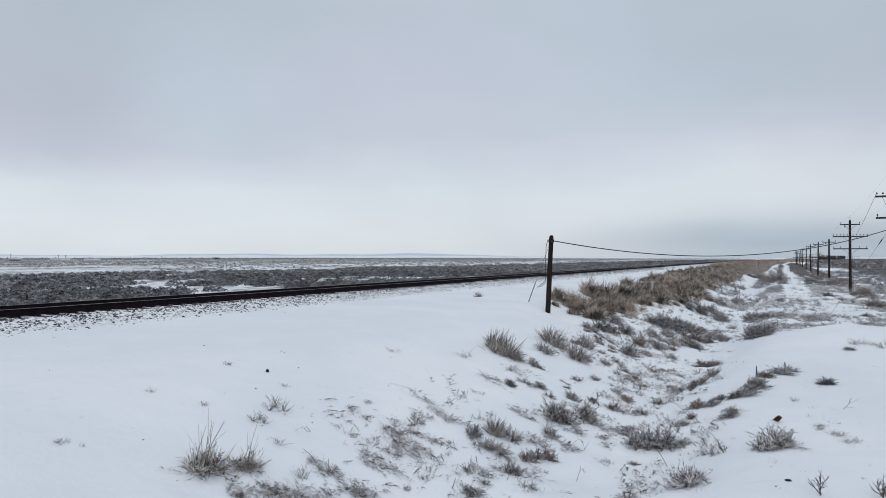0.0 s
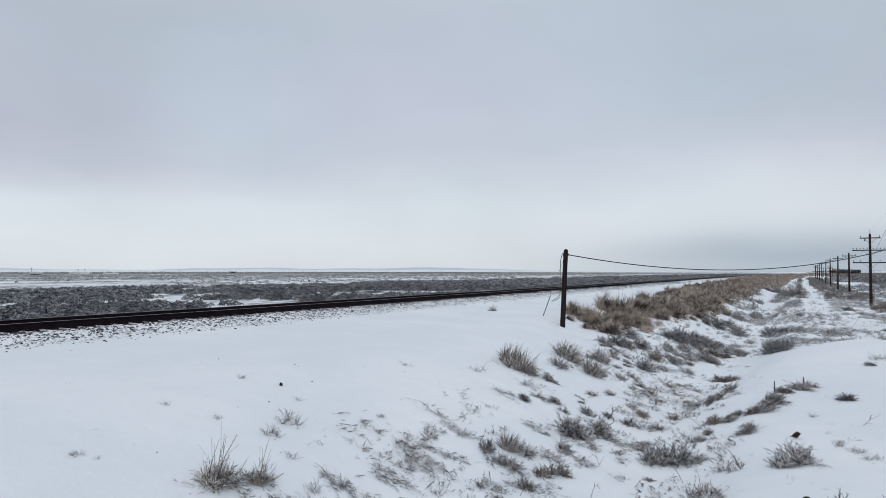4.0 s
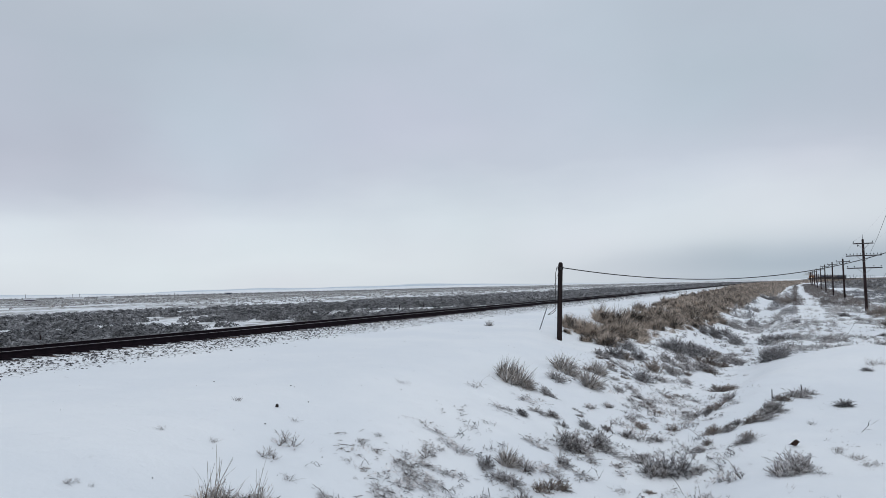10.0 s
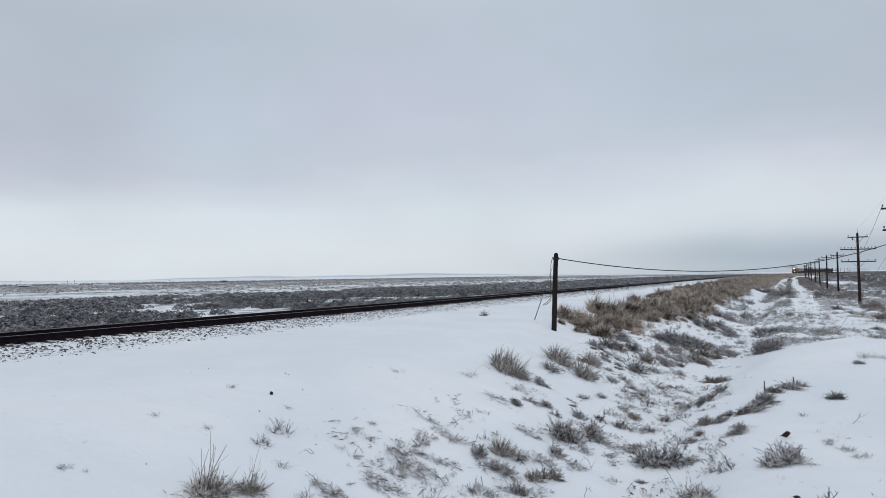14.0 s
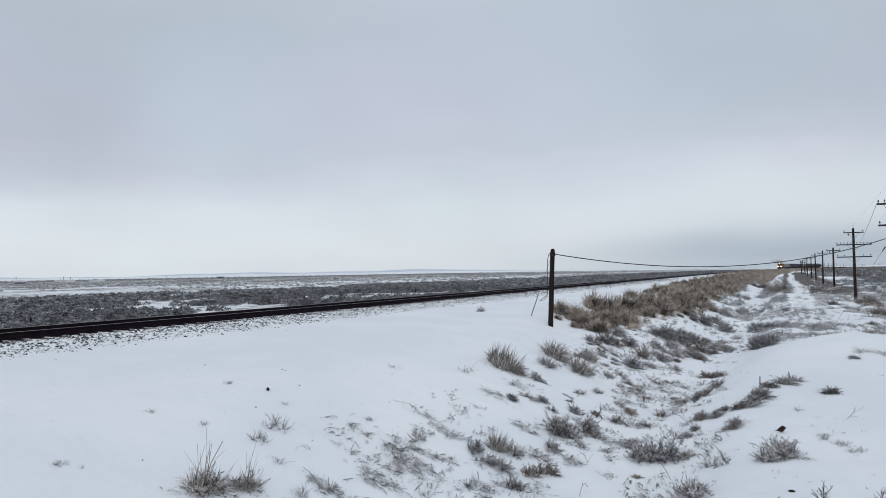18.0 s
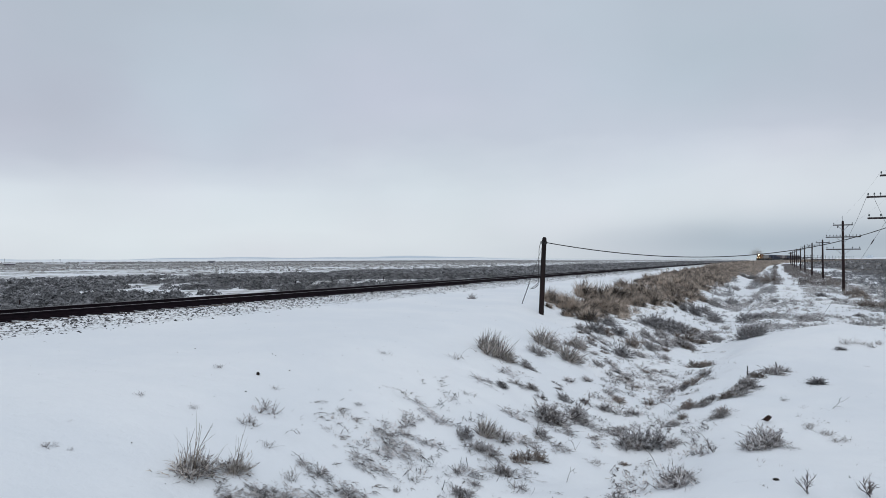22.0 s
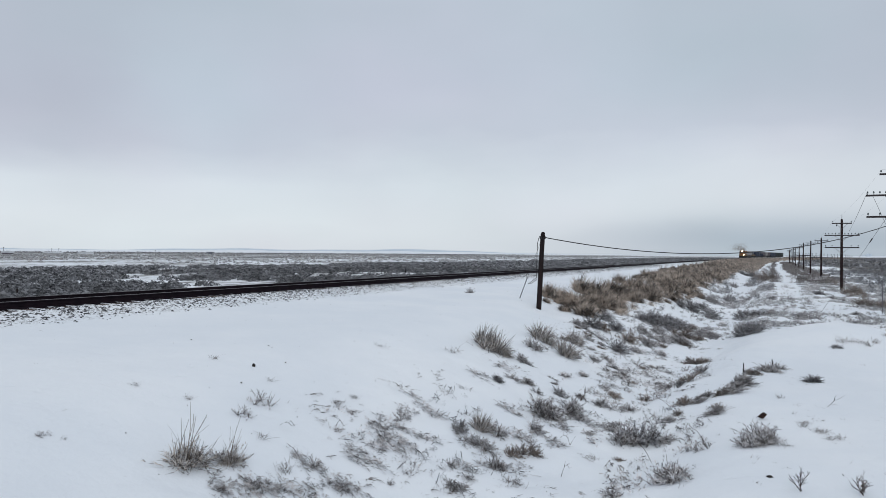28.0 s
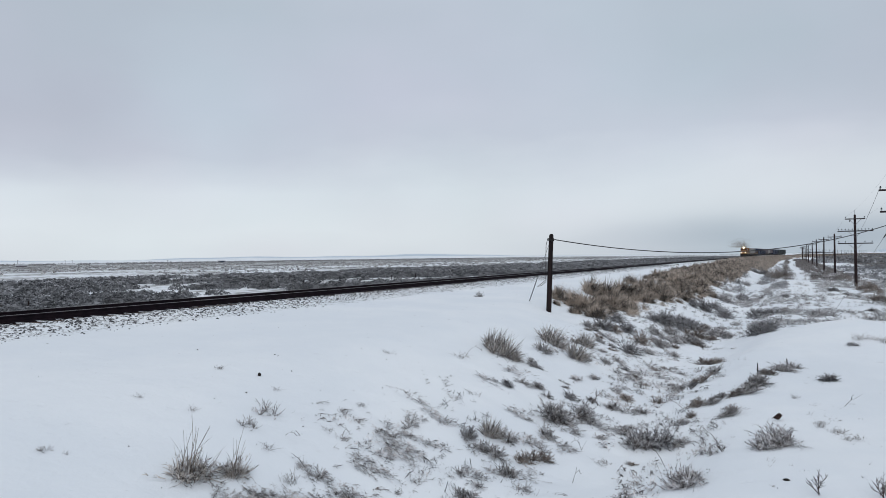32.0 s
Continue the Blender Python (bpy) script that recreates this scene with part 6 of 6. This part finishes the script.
def stake(name, x, y, h, r, tilt, material, label, category, group):
    bm = tube((0, 0, -0.1), (0, 0, h), r, r * 0.85, 7)
    ob = part(name, bm, material)
    ob.matrix_basis = pose(x, y, float(ground_z(x, y)), tilt, tilt * 0.6, 0)
    return tagged(ob, label, category, group)


def arched_twig(x, y, length, high, heading, seed):
    """A bare stem that rises out of the snow and arches over, with a few side twigs."""
    rng = random.Random(seed)
    c, q = math.cos(radians(heading)), math.sin(radians(heading))
    main = [Vector((c * length * f, q * length * f, -0.03 + high * math.sin(math.pi * (0.08 + 0.72 * f)) + rng.gauss(0, 0.012))) for f in (0, 0.2, 0.4, 0.6, 0.8, 1.0)]
    ob = tagged(tris("bare_twig", *stem_mesh((main,), 0.006, 0.003), M["stem"]), "bare dark twig arching out of the snow", "twig", "bare twigs")
    for k in (2, 3, 4, 5):
        w = Vector((rng.gauss(0, 0.5) + c * 0.4, rng.gauss(0, 0.5) + q * 0.4, rng.uniform(0.1, 0.7))).normalized() * length * rng.uniform(0.15, 0.35)
        tris("side_twig", *stem_mesh(((main[k], main[k] + w * 0.5 + Vector((0, 0, 0.01)), main[k] + w),), 0.005, 0.002), M["stem"], ob)
    ob.location = (x, y, float(ground_z(x, y)))


def small_things():
    for k, (x, y, n, h, a) in enumerate(((-5.36, 21.92, 0.9, 0.25, -20), (-4.89, 22.62, 0.7, 0.3, 100), (-6.99, 11.6, 0.6, 0.12, -35), (-1.28, 13.34, 0.45, 0.28, 150), (-1.5, 13.57, 0.4, 0.12, 10),
                                         (-3.26, 16.38, 1.0, 0.42, 15), (-2.49, 17.17, 0.8, 0.3, 160), (-7.39, 15.51, 0.5, 0.3, 60), (-3.36, 11.32, 0.3, 0.2, 80), (-6.08, 7.74, 0.3, 0.14, 170),
                                         (-6.82, 8.19, 0.35, 0.10, -10), (-6.45, 9.13, 0.3, 0.14, -30), (-5.6, 18.9, 0.8, 0.25, -15), (-3.9, 13.0, 0.8, 0.2, -60), (-2.1, 12.6, 0.7, 0.3, 130), (-4.6, 17.2, 0.9, 0.2, 5), (-7.0, 16.2, 0.7, 0.16, -30), (-1.83, 15.70, 0.9, 0.16, 20))):
        arched_twig(x, y, n, h, a, 40 + k)
    for x, y, h, s in ((0.26, 10.66, 0.27, 3), (0.99, 11.04, 0.27, 5), (-1.17, 12.9, 0.22, 12), (-4.4, 16.3, 0.35, 14)):
        bare_shrub(x, y, h, s, "leafless dark shrub with bare twigs in snow", 6 if s == 5 else 3)
    lump("clod", -8.66, 9.62, 0.027, 1.3, M["clod"], "small black clod lying on the snow", "clod", 1.0)
    for k, (x, y) in enumerate(((-8.23, 8.14), (-7.62, 6.12), (-8.55, 10.37), (-7.67, 10.13), (-6.87, 8.67), (-11.26, 10.55), (-8.75, 12.39), (-9.46, 11.02), (-9.60, 11.08), (-6.79, 7.56), (-8.14, 13.06), (-8.16, 8.78), (-6.69, 5.86))):
        tagged(lump("clod", x, y, 0.006 + 0.003 * (k % 3), 0.8, M["clod"], "tiny dark crumb of soil on the snow", "clod", 20.0 + k), group="crumbs on the snow")
    bm = bmesh.new()
    bmesh.ops.create_icosphere(bm, subdivisions=3, radius=1.0)
    for v in bm.verts:
        c = v.co.copy()
        w = (0.036 if c.x > -0.1 else 0.036 - 0.028 * (-0.1 - c.x) / 0.5 if c.x > -0.6 else 0.008) * (1 + 0.25 * noise.noise(c * 2.0))
        w = w * (1.35 if 0.1 < c.x < 0.6 else 0.8 if c.x >= 0.6 else 1.0)
        v.co = Vector((c.x * 0.11, c.y * w * 1.2, c.z * w * 1.2 + 0.03 * (c.x + 0.5) + 0.02))
    ob = tagged(part("bark_scrap", bm, M["scrap"]), "dark reddish-brown bark scrap lying on the snow", "bark")
    ob.matrix_basis = pose(-0.42, 15.2, float(ground_z(-0.42, 15.2)) + 0.035, 0, 0, 25)
    ob = tagged(tris("dead_stick", *stem_mesh((((0, 0, -0.03), (0.07, 0.04, 0.05), (0.15, 0.08, 0.13), (0.25, 0.13, 0.18), (0.36, 0.17, 0.26)), ((0.15, 0.08, 0.13), (0.16, 0.09, 0.20), (0.20, 0.10, 0.25)), ((0.07, 0.04, 0.05), (0.16, 0.05, 0.06), (0.22, 0.06, 0.05))), 0.009, 0.003), M["stem"]), "dead branch leaning out of the snow", "stick")
    ob.location = (0.78, 16.9, float(ground_z(0.78, 16.9)))
    lump("clod", -0.16, 11.15, 0.035, 0.5, M["clod"], "small dark clod sunk in the snow", "clod", 8.0)
    stake("stake", -1.0, 19.2, 0.44, 0.014, 3, M["post"], "short dark stake standing in brush", "stake", "stakes")
    stake("stake", -0.36, 21.4, 0.30, 0.016, -7, M["post"], "short dark stake standing in brush", "stake", "stakes")
    stake("marker_stake", 4.95, 49.0, 2.0, 0.025, 1, M["steel"], "thin steel marker stake on the bank", "stake", "stakes")
    for k, (x, y) in enumerate(((-36.5, 22.0), (-43.3, 52.8), (-45.5, 72.3), (-45.8, 78.7), (-46.9, 110.0), (-48.0, 140.0), (-49.0, 175.0))):
        stake("fence_post", x, y, 0.6, 0.05, (4, -3, 2, -2, 3, 0, -3)[k], M["post"], "weathered wooden fence post among sagebrush", "fence post", "fence posts")


small_things()


# ---- far farm across the field ----
def farm_building(a, d, length, height, colour, label):
    x, y = d * math.sin(radians(a)), d * math.cos(radians(a))
    root = tagged(new("farm_building"), label, "building", "farm buildings")
    root.matrix_basis = pose(x, y, float(ground_z(x, y)) - 0.2, 0, 0, -a)
    part("wall", box(0, 0, 0, length, 6, height, 0), colour, root)
    bm = bmesh.new()
    v = [bm.verts.new(p) for p in ((-length / 2 - 0.5, -3.4, height), (length / 2 + 0.5, -3.4, height), (length / 2 + 0.5, 0, height + 0.9), (-length / 2 - 0.5, 0, height + 0.9),
                                   (length / 2 + 0.5, 3.4, height), (-length / 2 - 0.5, 3.4, height))]
    for f in ((0, 1, 2, 3), (3, 2, 4, 5), (0, 3, 5), (1, 4, 2), (0, 5, 4, 1)):
        bm.faces.new([v[k] for k in f])
    part("roof", bm, M["roofing"], root, "snow-covered pitched roof")


def farm():
    for a, d, l, h, c in FARM:
        farm_building(a, d, l, h, M[c], "long low farm building with a snowy roof")
    for k, (a, d, h) in enumerate(FARM_POLES):
        x, y = d * math.sin(radians(a)), d * math.cos(radians(a))
        root = tagged(new("utility_pole"), "far utility pole by the farm buildings", "utility pole", "farm poles")
        root.matrix_basis = pose(x, y, float(ground_z(x, y)), 0, 0, -a)
        part("shaft", tube((0, 0, -0.3), (0, 0, h), 0.3, 0.25, 8), M["pole"], root)
        part("crossarm", box(0, 0, h - 1.2, 3.2, 0.3, 0.3, 0.02), M["arm"], root)


FARM = ((-56.9, 480, 10, 1.2, "siding"), (-54.8, 480, 8, 1.0, "siding"), (-59.7, 500, 6, 1.2, "mauve"), (-46.0, 900, 9, 1.8, "blue"))
FARM_POLES = ((-57.0, 1500, 6.5), (-56.55, 1500, 6.5), (-59.96, 1500, 7.5), (-50.0, 1700, 4.5), (-62.0, 1500, 7))
farm()


# ---- what moves ----
def motions():
    """The train comes down the line at 18.1 m/s; its nose is 351 m up the line at 32 s."""
    for ob, back, length in TRAIN:
        rows = []
        for t in (0, 2, 4, 6, 8, 10, 12, 14, 16, 18, 20, 22, 24, 26, 28, 30, 32):
            y0 = 351.0 + 18.1 * (32 - t) + back * 0.99
            y1 = y0 + length * 0.99
            x0, x1 = float(track_x(y0)), float(track_x(y1))
            rows.append((t, pose(x0, y0, 0, 0, 0, -math.degrees(math.atan2(x1 - x0, y1 - y0)))))
        walk(ob, rows)


motions()
